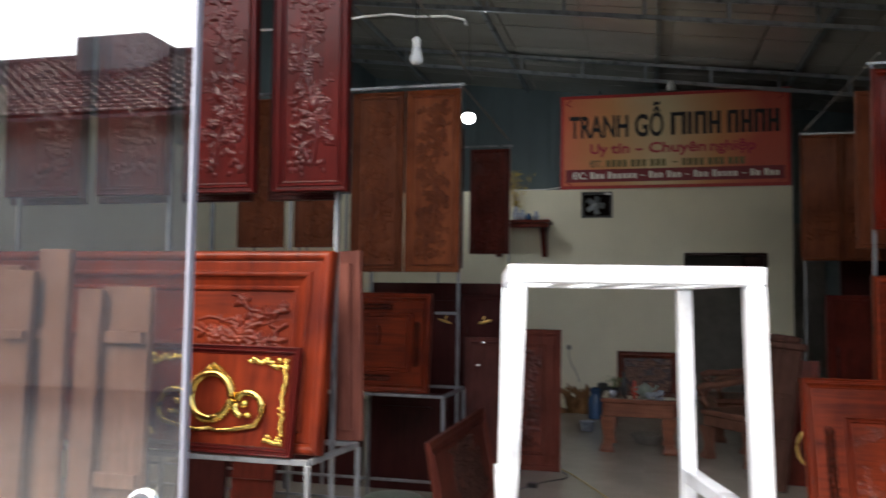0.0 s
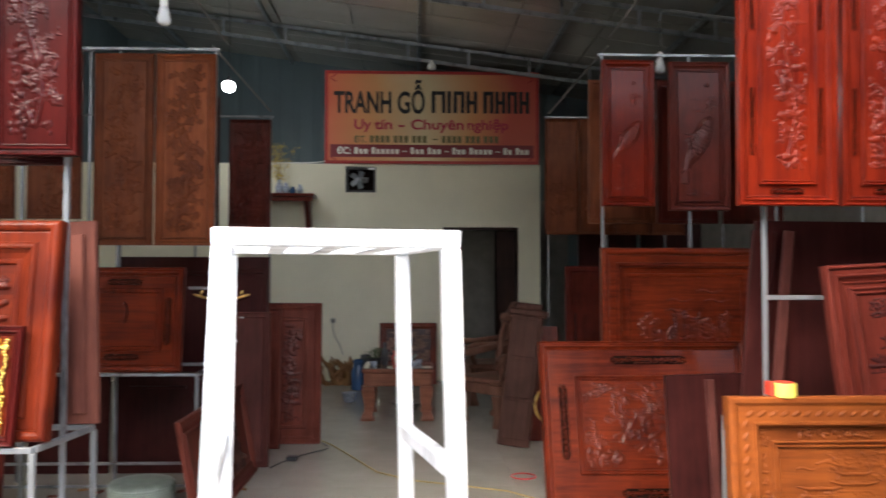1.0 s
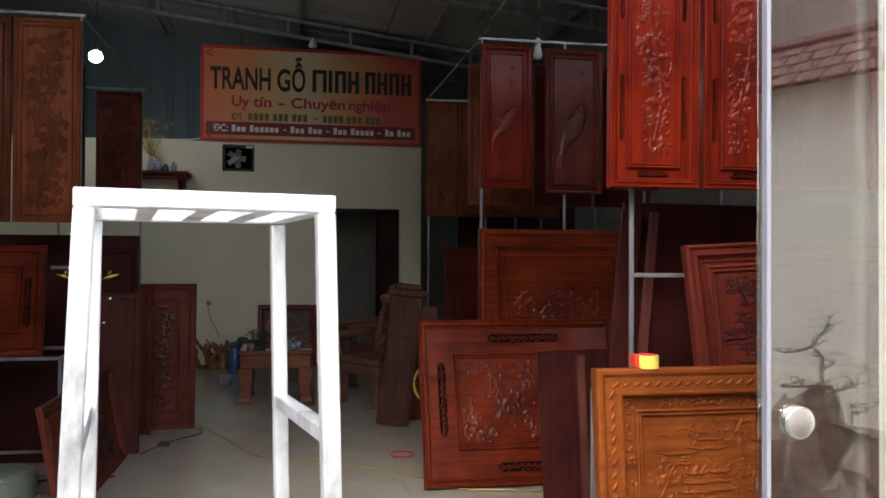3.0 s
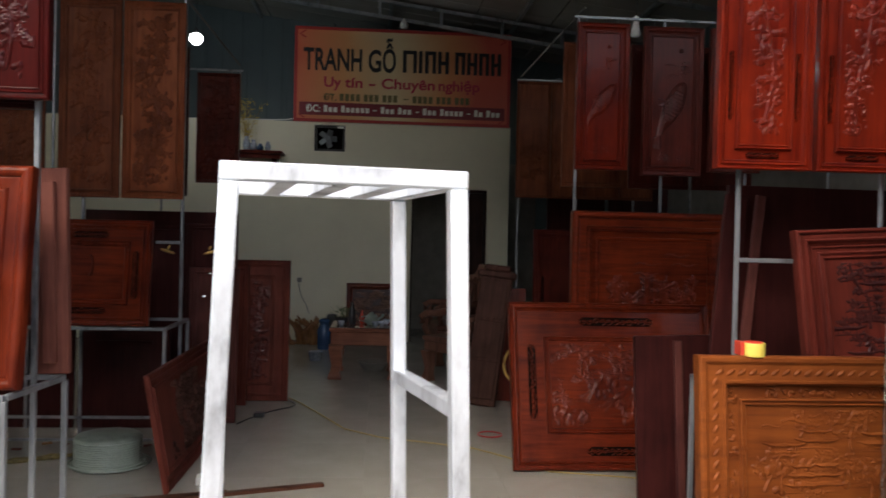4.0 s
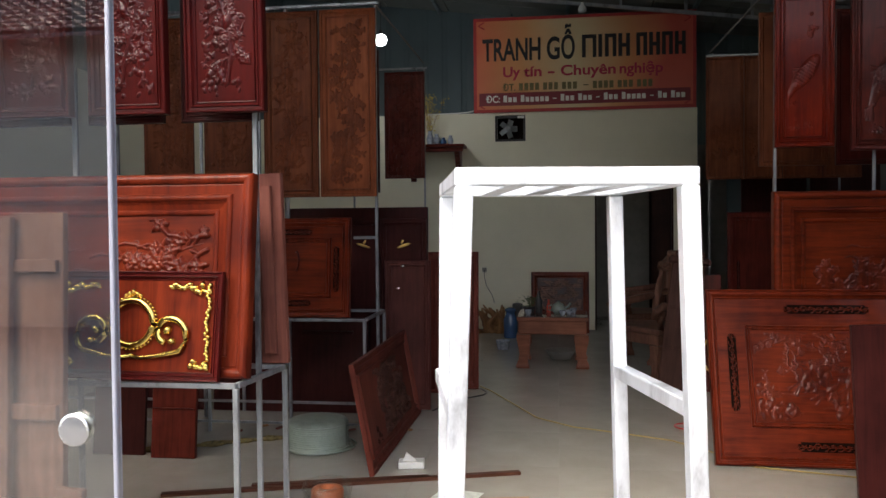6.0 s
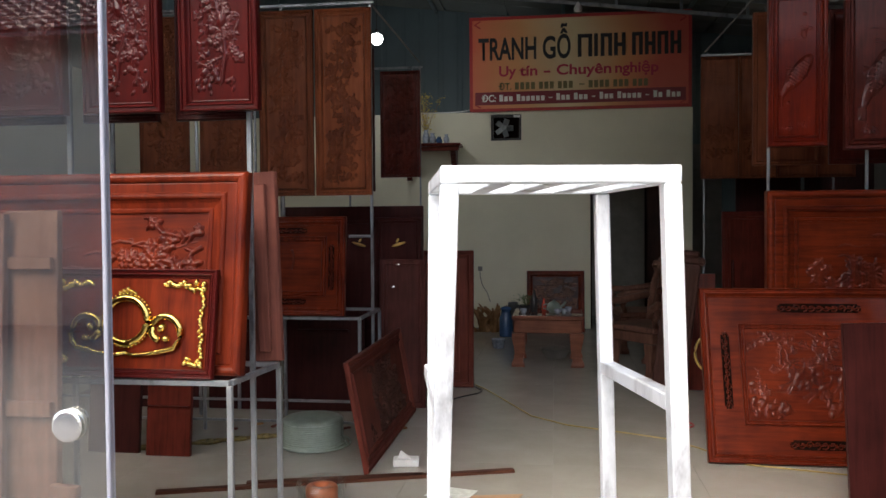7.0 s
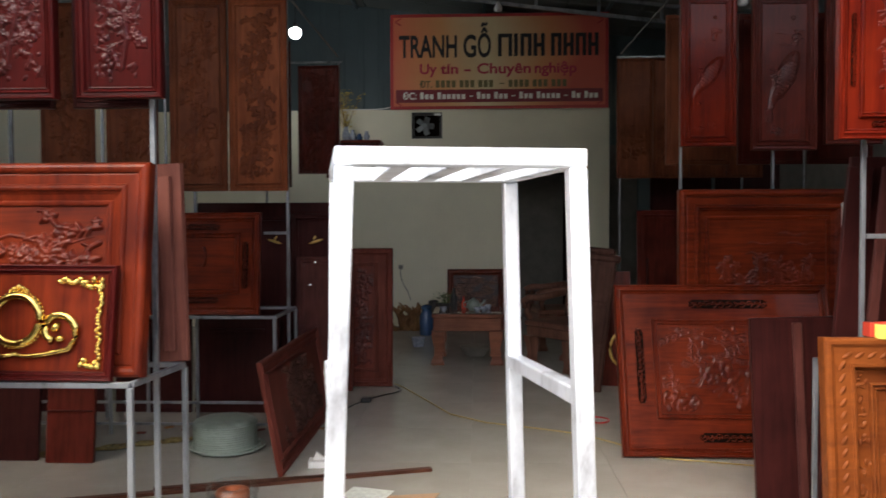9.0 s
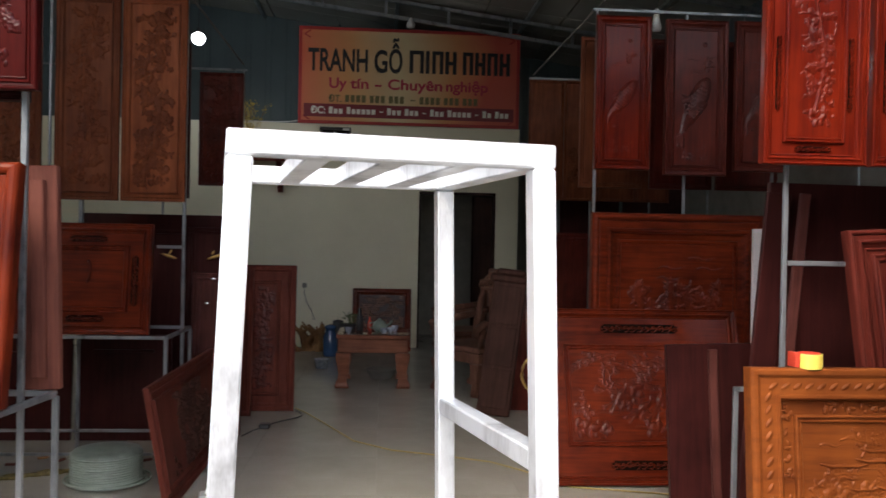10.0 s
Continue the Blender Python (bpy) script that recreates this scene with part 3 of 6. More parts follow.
def carve(w, h, style, seed, x0=0.0, z0=0.0, step=0.004):
    """Relief for a field w x h whose lower left corner is (x0, z0)."""
    rng, s = random.Random(seed), Relief(w, h, x0, z0, step)
    u = min(w, h)
    f = min(1.0, 0.36 / u)
    g = u * f * (0.72 if style in (SCENE, LANDSCAPE) else 1.0)

    def P(a, b):
        return x0 + a * w, z0 + b * h

    def leaf(x, z, a, r):
        s.dome(x + math.cos(a) * r, z + math.sin(a) * r, r, r * rng.uniform(0.32, 0.5), r * 0.75, a)

    def flower(x, z, r):
        k, a0 = rng.randint(5, 6), rng.uniform(0, 1)
        for i in range(k):
            a = a0 + 2 * math.pi * i / k
            s.dome(x + math.cos(a) * r * 0.6, z + math.sin(a) * r * 0.6, r * 0.48, r * 0.40, r * 0.55, a)
        s.dome(x, z, r * 0.26, r * 0.26, r * 0.6)

    def line(x, z, a, length, bend, n=7):
        pts = [(x, z)]
        for _ in range(n):
            a += rng.gauss(0, bend)
            x += math.cos(a) * length / n
            z += math.sin(a) * length / n
            pts.append((x, z))
        return pts

    def spray(x, z, a, length, bloom=0.5):
        """A twig with leaves along it and blossoms at its end."""
        pts = line(x, z, a, length, 0.32)
        s.stroke(pts, 0.055 * g, 0.045 * g, 0.02 * g)
        for q in pts[1:]:
            for sd in (-1, 1):
                if rng.random() < 0.75:
                    leaf(q[0], q[1], a + sd * rng.uniform(0.5, 1.5), rng.uniform(0.03, 0.062) * g)
            if rng.random() < bloom:
                flower(q[0] + rng.gauss(0, 0.05) * g, q[1] + rng.gauss(0, 0.05) * g, rng.uniform(0.05, 0.085) * g)

    def feathers(x, z, a, r, k, spread, wd):
        for i in range(k):
            b = a + (i - (k - 1) / 2) * spread
            bend = rng.uniform(-0.25, 0.25)
            s.stroke([(x + math.cos(b + bend * t) * r * t, z + math.sin(b + bend * t) * r * t) for t in (0, 0.25, 0.5, 0.75, 1.0)], wd * 0.6, wd * 0.5, wd, 0.2)

    def bird(x, z, r, a):
        ca, sa = math.cos(a), math.sin(a)
        feathers(x - ca * r * 0.6, z - sa * r * 0.6, a + math.pi, r * 2.6, 7, 0.13, r * 0.22)
        feathers(x, z, a + 2.0, r * 1.4, 6, 0.18, r * 0.24)
        feathers(x, z, a - 2.1, r * 1.1, 5, 0.2, r * 0.22)
        s.dome(x, z, r, r * 0.5, r * 0.5, a)
        s.stroke([(x + ca * r * 0.7, z + sa * r * 0.7), (x + ca * r * 1.3 - sa * r * 0.3, z + sa * r * 1.3 + ca * r * 0.3), (x + ca * r * 1.7, z + sa * r * 1.7)], r * 0.42, r * 0.34, r * 0.2)

    def rocks(x, z, r, k, lean=0.0):
        for _ in range(k):
            q = r * rng.uniform(0.25, 0.6)
            s.dome(x + rng.gauss(0, r * 0.7) + lean * rng.random(), z + rng.gauss(0, r * 0.5), q, q * rng.uniform(0.5, 0.85), q * 0.8, rng.uniform(0.6, 2.2), 0.4)

    def curl(x, z, r, a):
        s.stroke([(x + math.cos(a + i * 0.6) * r * (1 - i * 0.075), z + math.sin(a + i * 0.6) * r * (1 - i * 0.075)) for i in range(10)], r * 0.38, r * 0.32, r * 0.2)

    def cloud(x, z, length):
        pts = [(x + length * i / 6, z + 0.05 * length * math.sin(i * 1.3)) for i in range(7)]
        s.stroke(pts, 0.03 * g, 0.022 * g, 0.012 * g, 0.4)
        curl(pts[2][0], pts[2][1] + 0.02 * g, 0.03 * g, rng.uniform(0, 6))

    def pavilion(x, z, r, tiers):
        for k in range(tiers):
            ww, zz = r * (1 - 0.2 * k), z + k * 0.62 * r
            for q in (-0.7, -0.25, 0.25, 0.7):
                s.stroke([(x + q * ww, zz), (x + q * ww, zz + 0.4 * r)], 0.09 * r, 0.07 * r)
            s.stroke([(x - ww * 1.5, zz + 0.56 * r), (x - ww * 0.8, zz + 0.42 * r), (x, zz + 0.46 * r), (x + ww * 0.8, zz + 0.42 * r), (x + ww * 1.5, zz + 0.56 * r)], 0.1 * r, 0.16 * r, 0.1 * r, 1.1)
            s.stroke([(x - ww * 1.1, zz - 0.03 * r), (x + ww * 1.1, zz - 0.03 * r)], 0.09 * r, 0.1 * r)

    def pine(x, z, r):
        pts = line(x, z, math.pi / 2 + rng.uniform(-0.3, 0.3), r * 1.6, 0.3)
        s.stroke(pts, 0.16 * r, 0.12 * r, 0.06 * r)
        for q in pts[2:]:
            for sd in (-1, 1):
                cx, cz = q[0] + sd * rng.uniform(0.15, 0.65) * r, q[1] + rng.uniform(-0.1, 0.15) * r
                s.stroke([q, (cx, cz)], 0.06 * r, 0.06 * r, 0.03 * r)
                for _ in range(7):
                    leaf(cx + rng.gauss(0, 0.13) * r, cz + rng.gauss(0, 0.05) * r, rng.uniform(0, 3.1), rng.uniform(0.07, 0.13) * r)

    if style == FLORAL:
        side = rng.choice((-1, 1))
        trunk = [P(0.5 + side * (0.17 * math.sin(i * 0.8 + seed) + 0.05), 0.06 + 0.072 * i) for i in range(13)]
        s.stroke(trunk, 0.08 * g, 0.07 * g, 0.04 * g)
        for i, q in enumerate(trunk[1:]):
            for sd in (0.5, -0.4, math.pi - 0.5, math.pi + 0.4):
                spray(q[0], q[1], sd + rng.uniform(-0.5, 0.5), rng.uniform(0.32, 0.58) * g, 0.35)
            for k in range(2):
                flower(q[0] + rng.gauss(0, 0.2) * g, q[1] + rng.gauss(0, 0.08) * g, rng.uniform(0.07, 0.12) * g)
        bird(*P(0.5 - side * 0.06, rng.uniform(0.24, 0.30)), 0.18 * g, 1.57 + side * rng.uniform(0.2, 0.5))
        bird(*P(0.5 + side * 0.1, rng.uniform(0.56, 0.68)), 0.13 * g, rng.uniform(0.4, 2.6))
        for k in range(10):
            rocks(*P(0.5 + side * rng.uniform(0.18, 0.36), 0.04 + 0.026 * k), 0.13 * g, 5)
        for k in range(5):
            rocks(*P(rng.uniform(0.12, 0.88), rng.uniform(0.03, 0.07)), 0.12 * g, 5)
    elif style == FISH:
        cx, cz = P(0.50, 0.45)
        r, a = 0.85 * u, rng.uniform(0.95, 1.15)
        ca, sa = math.cos(a), math.sin(a)
        body = [(cx + ca * t * r - sa * 0.08 * r * math.cos(t * 1.7), cz + sa * t * r + ca * 0.08 * r * math.cos(t * 1.7)) for t in (-0.95, -0.7, -0.4, -0.1, 0.2, 0.5, 0.8)]
        s.stroke(body[:3], 0.16 * r, 0.08 * r, 0.34 * r)
        s.dome(cx + ca * 0.12 * r, cz + sa * 0.12 * r, 0.78 * r, 0.29 * r, 0.13 * r, a)
        for i in range(10):
            for q in range(-3, 4):
                e, o = (i - 5.5) * 0.115 * r, (q + 0.5 * (i % 2)) * 0.08 * r
                if (e / (0.66 * r)) ** 2 + (o / (0.25 * r)) ** 2 < 1:
                    s.dome(cx + ca * (e + 0.12 * r) - sa * o, cz + sa * (e + 0.12 * r) + ca * o, 0.06 * r, 0.045 * r, 0.10 * r, a)
        s.dome(cx + ca * 0.74 * r - sa * 0.06 * r, cz + sa * 0.74 * r + ca * 0.06 * r, 0.04 * r, 0.04 * r, 0.12 * r)
        feathers(body[0][0], body[0][1], a + math.pi, 0.40 * r, 7, 0.2, 0.10 * r)
        feathers(body[4][0], body[4][1], a + 2.3, 0.42 * r, 6, 0.16, 0.07 * r)
        feathers(body[4][0], body[4][1], a - 2.0, 0.4 * r, 6, 0.18, 0.07 * r)
        feathers(body[2][0], body[2][1], a - 2.2, 0.28 * r, 4, 0.2, 0.06 * r)
        s.dome(*P(0.72, 0.91), 0.06 * u, 0.06 * u, 0.05 * u)
        s.dome(*P(0.22, 0.24), 0.055 * u, 0.055 * u, 0.05 * u)
        for k in range(3):
            cloud(*P(rng.uniform(0.15, 0.5), rng.uniform(0.68, 0.84)), 0.38 * w)
        for _ in range(2):
            spray(*P(rng.uniform(0.6, 0.85), rng.uniform(0.66, 0.76)), rng.uniform(0.8, 2.2), 0.28 * g, 0.2)
        for k in range(10):
            curl(*P(rng.uniform(0.12, 0.88), rng.uniform(0.03, 0.12)), rng.uniform(0.04, 0.07) * u, rng.uniform(0, 6))
        for k in range(6):
            rocks(*P(rng.uniform(0.12, 0.88), rng.uniform(0.03, 0.07)), 0.08 * u, 3)
    elif style == LANDSCAPE:
        n = max(3, int(w / (0.55 * g)) + 1)
        for _ in range(n * 3):
            cloud(*P(rng.uniform(0.03, 0.85), rng.uniform(0.06, 0.95)), rng.uniform(0.25, 0.55) * g)
        for _ in range(n * 7):
            rocks(*P(rng.uniform(0.05, 0.95), rng.uniform(0.04, 0.7)), 0.10 * g, 5)
        rows = max(2, int(h / (0.5 * g)))
        for r in range(rows):
            for i in range(n):
                px, pz = (i + 0.5 * (r % 2) + rng.uniform(0.2, 0.6)) / (n + 0.5), (r + rng.uniform(0.1, 0.3)) / rows
                if (i + r) % 3 < 2:
                    pavilion(*P(px, pz), 0.20 * g, rng.randint(1, 3))
                else:
                    pine(*P(px, pz), 0.34 * g)
                pine(*P(px + 0.45 / n, pz + rng.uniform(0, 0.1)), 0.24 * g)
        for _ in range(4):
            bird(*P(rng.uniform(0.1, 0.9), rng.uniform(0.84, 0.93)), 0.06 * g, rng.uniform(0, 3))
    elif style == SCENE:
        # riders and trees in the middle, rocks and boughs in the corners
        for ax, az, k in ((0.12, 0.86, 6), (0.3, 0.9, 4), (0.55, 0.9, 5), (0.86, 0.86, 7), (0.08, 0.3, 4), (0.3, 0.66, 5), (0.62, 0.62, 5), (0.9, 0.5, 5)):
            for _ in range(k):
                spray(*P(ax + rng.gauss(0, 0.04), az + rng.gauss(0, 0.04)), rng.uniform(-0.6, 3.6), 0.42 * g, 0.2)
        for ax, az in ((0.42, 0.5), (0.56, 0.40), (0.7, 0.5), (0.5, 0.60), (0.82, 0.42)):
            bird(*P(ax + rng.gauss(0, 0.02), az + rng.gauss(0, 0.03)), 0.17 * g, rng.uniform(0.2, 1.4))
            rocks(*P(ax, az - 0.1), 0.16 * g, 9)
        for ax in (0.06, 0.14, 0.22, 0.6, 0.74, 0.9):
            rocks(*P(ax, 0.12), 0.20 * g, 12)
        for _ in range(16):
            cloud(*P(rng.uniform(0.1, 0.75), rng.uniform(0.05, 0.95)), 0.6 * g)
    elif style == BLOSSOM:
        for k in range(6):
            for b in (0, 1):
                spray(*P(0.99 - 0.1 * b, 0.2 + 0.13 * k), math.pi + rng.uniform(-0.6, 0.6), 0.6 * g, 0.55)
        for k in range(26):
            spray(*P(rng.uniform(0.03, 0.97), rng.uniform(0.05, 0.25)), rng.uniform(0.2, 2.9), rng.uniform(0.3, 0.5) * g, 0.45)
        for k in range(8):
            cloud(*P(0.2 + 0.08 * k, rng.uniform(0.45, 0.9)), 0.7 * g)
        for k in range(24):
            rocks(*P(rng.uniform(0.03, 0.97), 0.08), 0.14 * g, 4)
    else:
        for ax, az in ((0.2, 0.3), (0.42, 0.34), (0.6, 0.3), (0.82, 0.32)):
            for _ in range(6):
                spray(*P(ax + rng.gauss(0, 0.03), az), rng.uniform(-0.2, 3.3), 0.42 * g, 0.3)
            rocks(*P(ax, az - 0.12), 0.16 * g, 8)
        for _ in range(5):
            cloud(*P(rng.uniform(0.1, 0.7), rng.uniform(0.5, 0.9)), 0.5 * g)
    return s


def fret(parent, cx, cz, w, h, y, mat, seed):
    """A scroll insert: a black plate with the shade of pierced openings painted in, and carved curls on it."""
    rng = random.Random(seed)
    # Nothing is cut through; the black colour stands for the dark openings.
    slot = Soup().box(cx - w / 2, cx + w / 2, y - 0.0015, y + 0.004, cz - h / 2, cz + h / 2)
    if w > h:
        slot = Soup().box(cx - w / 2 + h * 0.3, cx + w / 2 - h * 0.3, y - 0.0015, y + 0.004, cz - h / 2, cz + h / 2).box(cx - w / 2, cx + w / 2, y - 0.0012, y + 0.004, cz - h * 0.3, cz + h * 0.3)
    else:
        slot = Soup().box(cx - w / 2, cx + w / 2, y - 0.0015, y + 0.004, cz - h / 2 + w * 0.3, cz + h / 2 - w * 0.3).box(cx - w * 0.3, cx + w * 0.3, y - 0.0012, y + 0.004, cz - h / 2, cz + h / 2)
    f = part("fretwork", slot, M_VOID, parent, "black plate for the shaded openings of scrollwork")
    curls = Soup()
    long = max(w, h)
    k = max(3, int(long / (min(w, h) * 0.75)))
    for i in range(k):
        c = -0.5 + (i + 0.5) / k
        px, pz = (cx + c * w, cz) if w > h else (cx, cz + c * h)
        r = min(w, h) * 0.42
        a0 = rng.uniform(0, 6)
        pts = [(px + math.cos(a0 + j * 0.8) * r * (1 - j * 0.09), pz + math.sin(a0 + j * 0.8) * r * (1 - j * 0.09)) for j in range(8)]
        curls.ridge([(px + r * 1.1 * (1 if w > h else 0.2) * q, pz + r * 1.1 * (0.2 if w > h else 1) * q) for q in (-1, -0.3, 0.4, 1)], r * 0.22, 0.006, y - 0.0015)
        curls.ridge(pts, r * 0.3, 0.007, y - 0.0015)
        curls.dome(px, pz, r * 0.25, r * 0.25, 0.008, 0, y - 0.0015, 6)
    part("scroll", curls, mat, f)


def panel(name, m, w, h, mat, style, seed, label, group, fw=0.05, depth=0.035, field=None, frets=(), carving=None, inner=None, hang=0.0, moulding=None, relief=1.0, step=0.005):
    """A framed carved panel standing on its lower edge at the pose's origin; front towards -y."""
    p = thing(name, m, label, "carved picture" if style else "panel", group)
    hw = w / 2

    def ring(i, y):
        return (-hw + i, hw - i, i, h - i, y)

    d = depth
    prof = moulding or ((0, 0), (0, -0.72), (0.025, -0.86), (0.07, -0.96), (0.13, -1), (0.19, -0.96), (0.235, -0.86), (0.25, -0.74), (0.29, -0.77), (0.50, -0.74), (0.515, -0.83),
                        (0.55, -0.90), (0.60, -0.91), (0.645, -0.85), (0.66, -0.72), (0.74, -0.58), (0.87, -0.47), (0.88, -0.54), (0.92, -0.60), (0.97, -0.58), (1, -0.50), (1, 0))
    prof = [(i * fw, y * d) for i, y in prof]
    part("frame", Soup().rings([ring(i, y) for i, y in prof]), mat, p)
    yf = -d * 0.42
    part("field", Soup().box(-hw + fw * 0.9, hw - fw * 0.9, yf, 0.002 - d * 0.1, fw * 0.9, h - fw * 0.9), field or mat, p)
    fi = fw
    if inner:
        # a second raised moulding round the carved picture
        g, iw = inner
        s2 = Soup().rings([ring(g + i, yf + y) for i, y in ((0, 0.002), (0, -0.008), (iw * 0.08, -0.013), (iw * 0.22, -0.016), (iw * 0.36, -0.013), (iw * 0.44, -0.008), (iw * 0.62, -0.008), (iw * 0.70, -0.011), (iw * 0.8, -0.011), (iw * 0.9, -0.007), (iw, 0.0), (iw, 0.002))])
        part("inner_moulding", s2, mat, p)
        fi = g + iw
    gap = 0.012
    if style:
        cut = carve(w - 2 * fi - 2 * gap, h - 2 * fi - 2 * gap, style, seed, -hw + fi + gap, fi + gap, step)
        me = cut.mesh("carving", yf, relief)
        me.materials.append(carving or field or mat)
        rel = new("carving", me)
        rel.parent, rel["label"] = p, "carved relief"
        tagged(rel, kind="stuff")
    for k in ((-1, 1) if hang else ()):
        part("hook", Soup().tube([(k * hw * 0.6, 0.004, h - 0.03), (k * hw * 0.6, 0.006, h), (k * hw * 0.6, 0.02, h + hang * 0.8), (k * hw * 0.6, 0.04, h + hang)], 0.003, 6), M_STEEL, p)
    for fx, fz, a, b in frets:
        fret(p, fx, fz, a, b, yf - 0.001, mat, seed + int(fx * 100))
    return p


def board(name, m, w, h, t, mat, label, battens=(), group="loose boards", edge=None):
    b = thing(name, m, label, "board", group)
    part("plank", Soup().box(-w / 2, w / 2, -t, 0, 0, h, 0.003), mat, b)
    for x0, x1, z0, z1 in battens:
        part("batten", Soup().box(x0, x1, -t - 0.022, -t, z0, z1, 0.003), edge or mat, b)
    return b


# ---- racks ----
def rack(xe, xf, ya, ym, yb, zs, zt, label, crossbar=None, low=(), inset=0.0, w=0.018, skew=0.0, pitch=None, legs=()):
    """A welded display rack: shelf frame at zs on legs, tall posts at ym carrying a hanging rail at zt."""
    r = thing("display_rack", pose(xe, ya, 0), label, "rack", "display racks")
    L, sg = abs(xf - xe), (1 if xf > xe else -1)

    def X(u, y=0.0):
        return sg * u + skew * y

    if zs:
        for y in (0, yb - ya):
            part("shelf_rail", Soup().bar((X(0, y), y, zs), (X(L, y), y, zs), w), M_STEEL, r)
        u = 0.0
        while u < L + 0.01:
            part("cross_rail", Soup().bar((X(u, w / 2), w / 2, zs), (X(u, yb - ya), yb - ya - w / 2, zs), w), M_STEEL, r)
            for y in (0, yb - ya):
                part("leg", Soup().bar((X(u, y), y, 0), (X(u, y), y, zs - w / 2), w), M_STEEL, r)
            u += L / 2
    u = inset
    while u < L + 0.01:
        o = 0.004 if zs else 0
        part("tall_post", Soup().bar((X(u), ym - ya + o, 0), (X(u), ym - ya + o, zt), w * 0.95), M_STEEL, r)
        u += pitch or L / 3
    part("hanging_rail", Soup().bar((X(-0.03), ym - ya, zt + w / 2), (X(L), ym - ya, zt + w / 2), w), M_STEEL, r)
    for a, z in ((crossbar,) if crossbar else ()):
        part("crossbar", Soup().bar((X(0.012), ym - ya, z), (X(a), ym - ya, z), w), M_STEEL, r)
    for px, py, pz in legs:
        part("leg", Soup().bar((px - xe, py - ya, 0), (px - xe, py - ya, pz - w / 2), w), M_STEEL, r)
        part("shelf_rail", Soup().bar((px - xe - w / 2, py - ya, pz), (X(L), py - ya, pz), w), M_STEEL, r)
    for y, z in low:
        part("low_rail", Soup().bar((X(0), y - ya, z), (X(L), y - ya, z), w * 0.8), M_STEEL, r)
    return r


G1 = "grey galvanised steel display rack for carved panels"
rack(-1.009, -3.2, 3.36, 3.62, 3.76, 0.857, 3.09, G1, inset=0.017, w=0.0195, skew=0.095)
rack(-1.19, -3.4, 6.0, 6.40, 6.62, 0.78, 2.99, G1, crossbar=(0.17, 1.33), low=((6.0, 0.215), (6.0, 0.072)), pitch=0.66, w=0.021)
rack(-2.2, -3.4, 6.72, 6.775, 6.9, None, 3.08, G1)
rack(-1.22, -3.4, 8.6, 8.74, 8.95, None, 2.98, G1)
rack(1.553, 3.3, 3.6, 3.775, 4.0, None, 3.12, G1, crossbar=(0.24, 1.337), w=0.0175, legs=((1.44, 3.90, 0.86),))
rack(1.49, 3.3, 6.05, 6.20, 6.60, 0.60, 2.93, G1)
rack(1.535, 3.3, 8.72, 8.76, 9.1, None, 3.0, G1)
for x, ya, yb, z, za in ((1.537, 6.2, 8.74, 3.0, 2.97), (1.545, 3.8, 6.2, 3.02, 3.10), (-1.22, 6.42, 8.72, 3.0, 3.0), (-1.10, 3.64, 6.38, 2.99, 3.10)):
    tie = thing("tie_rail", pose(x, ya, 0), "thin grey steel rail that ties two racks together", "rail", "tie rails")
    part("rail", Soup().bar((0, 0.012, za + 0.035), (0, yb - ya - 0.012, z + 0.035), 0.013), M_RAIL, tie)

# ---- left side: hanging panels ----
HG = "hanging carved panels"
zt = 3.06
for i, (xa, xb) in enumerate(((-1.262, -0.958), (-1.648, -1.338), (-2.045, -1.725), (-2.49, -2.12))):
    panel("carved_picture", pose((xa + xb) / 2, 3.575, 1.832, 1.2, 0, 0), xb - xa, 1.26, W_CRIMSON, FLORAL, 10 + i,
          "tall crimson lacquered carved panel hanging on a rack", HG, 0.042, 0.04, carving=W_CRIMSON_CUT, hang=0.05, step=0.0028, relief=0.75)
    panel("plain_panel", pose((xa + xb) / 2 - 0.075, 3.685, 1.815), xb - xa, 1.24, W_DARK, None, 0, "plain dark panel hanging back to back with a carved one", HG, 0.04, 0.03, hang=0.05)
for i, (xa, xb) in enumerate(((-1.59, -1.18), (-2.01, -1.605))):
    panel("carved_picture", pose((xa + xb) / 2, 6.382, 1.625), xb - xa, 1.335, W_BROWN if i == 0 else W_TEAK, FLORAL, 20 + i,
          "tall raw brown carved panel with flowers and birds", HG, 0.03, 0.025, carving=W_BROWN_CUT_TONED, inner=(0.045, 0.012), hang=0.05, relief=1.1)
for i, (xa, xb) in enumerate(((-2.63, -2.24), (-3.13, -2.72))):
    panel("carved_picture", pose((xa + xb) / 2, 6.74, 1.83), xb - xa, 1.22, W_TEAK, FLORAL, 24 + i, "tall dull brown carved panel behind the rack", HG, 0.03, 0.025, hang=0.05)
panel("carved_picture", pose(-1.385, 6.60, 1.66), 0.36, 1.05, W_DARK, None, 27, "plain maroon panel hanging behind another", HG, 0.03, 0.025, hang=0.05)
panel("carved_picture", pose(-1.415, 8.72, 1.89), 0.405, 1.06, W_MAROON, FLORAL, 28, "dark red carved panel hanging on a rack", HG, 0.035, 0.03, hang=0.05)

# ---- left side: panels on and under the racks ----
ST = "standing carved panels"
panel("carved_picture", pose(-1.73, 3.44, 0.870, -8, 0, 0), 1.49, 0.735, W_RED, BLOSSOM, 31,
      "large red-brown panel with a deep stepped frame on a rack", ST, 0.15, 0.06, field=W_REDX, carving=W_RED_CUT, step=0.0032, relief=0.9)


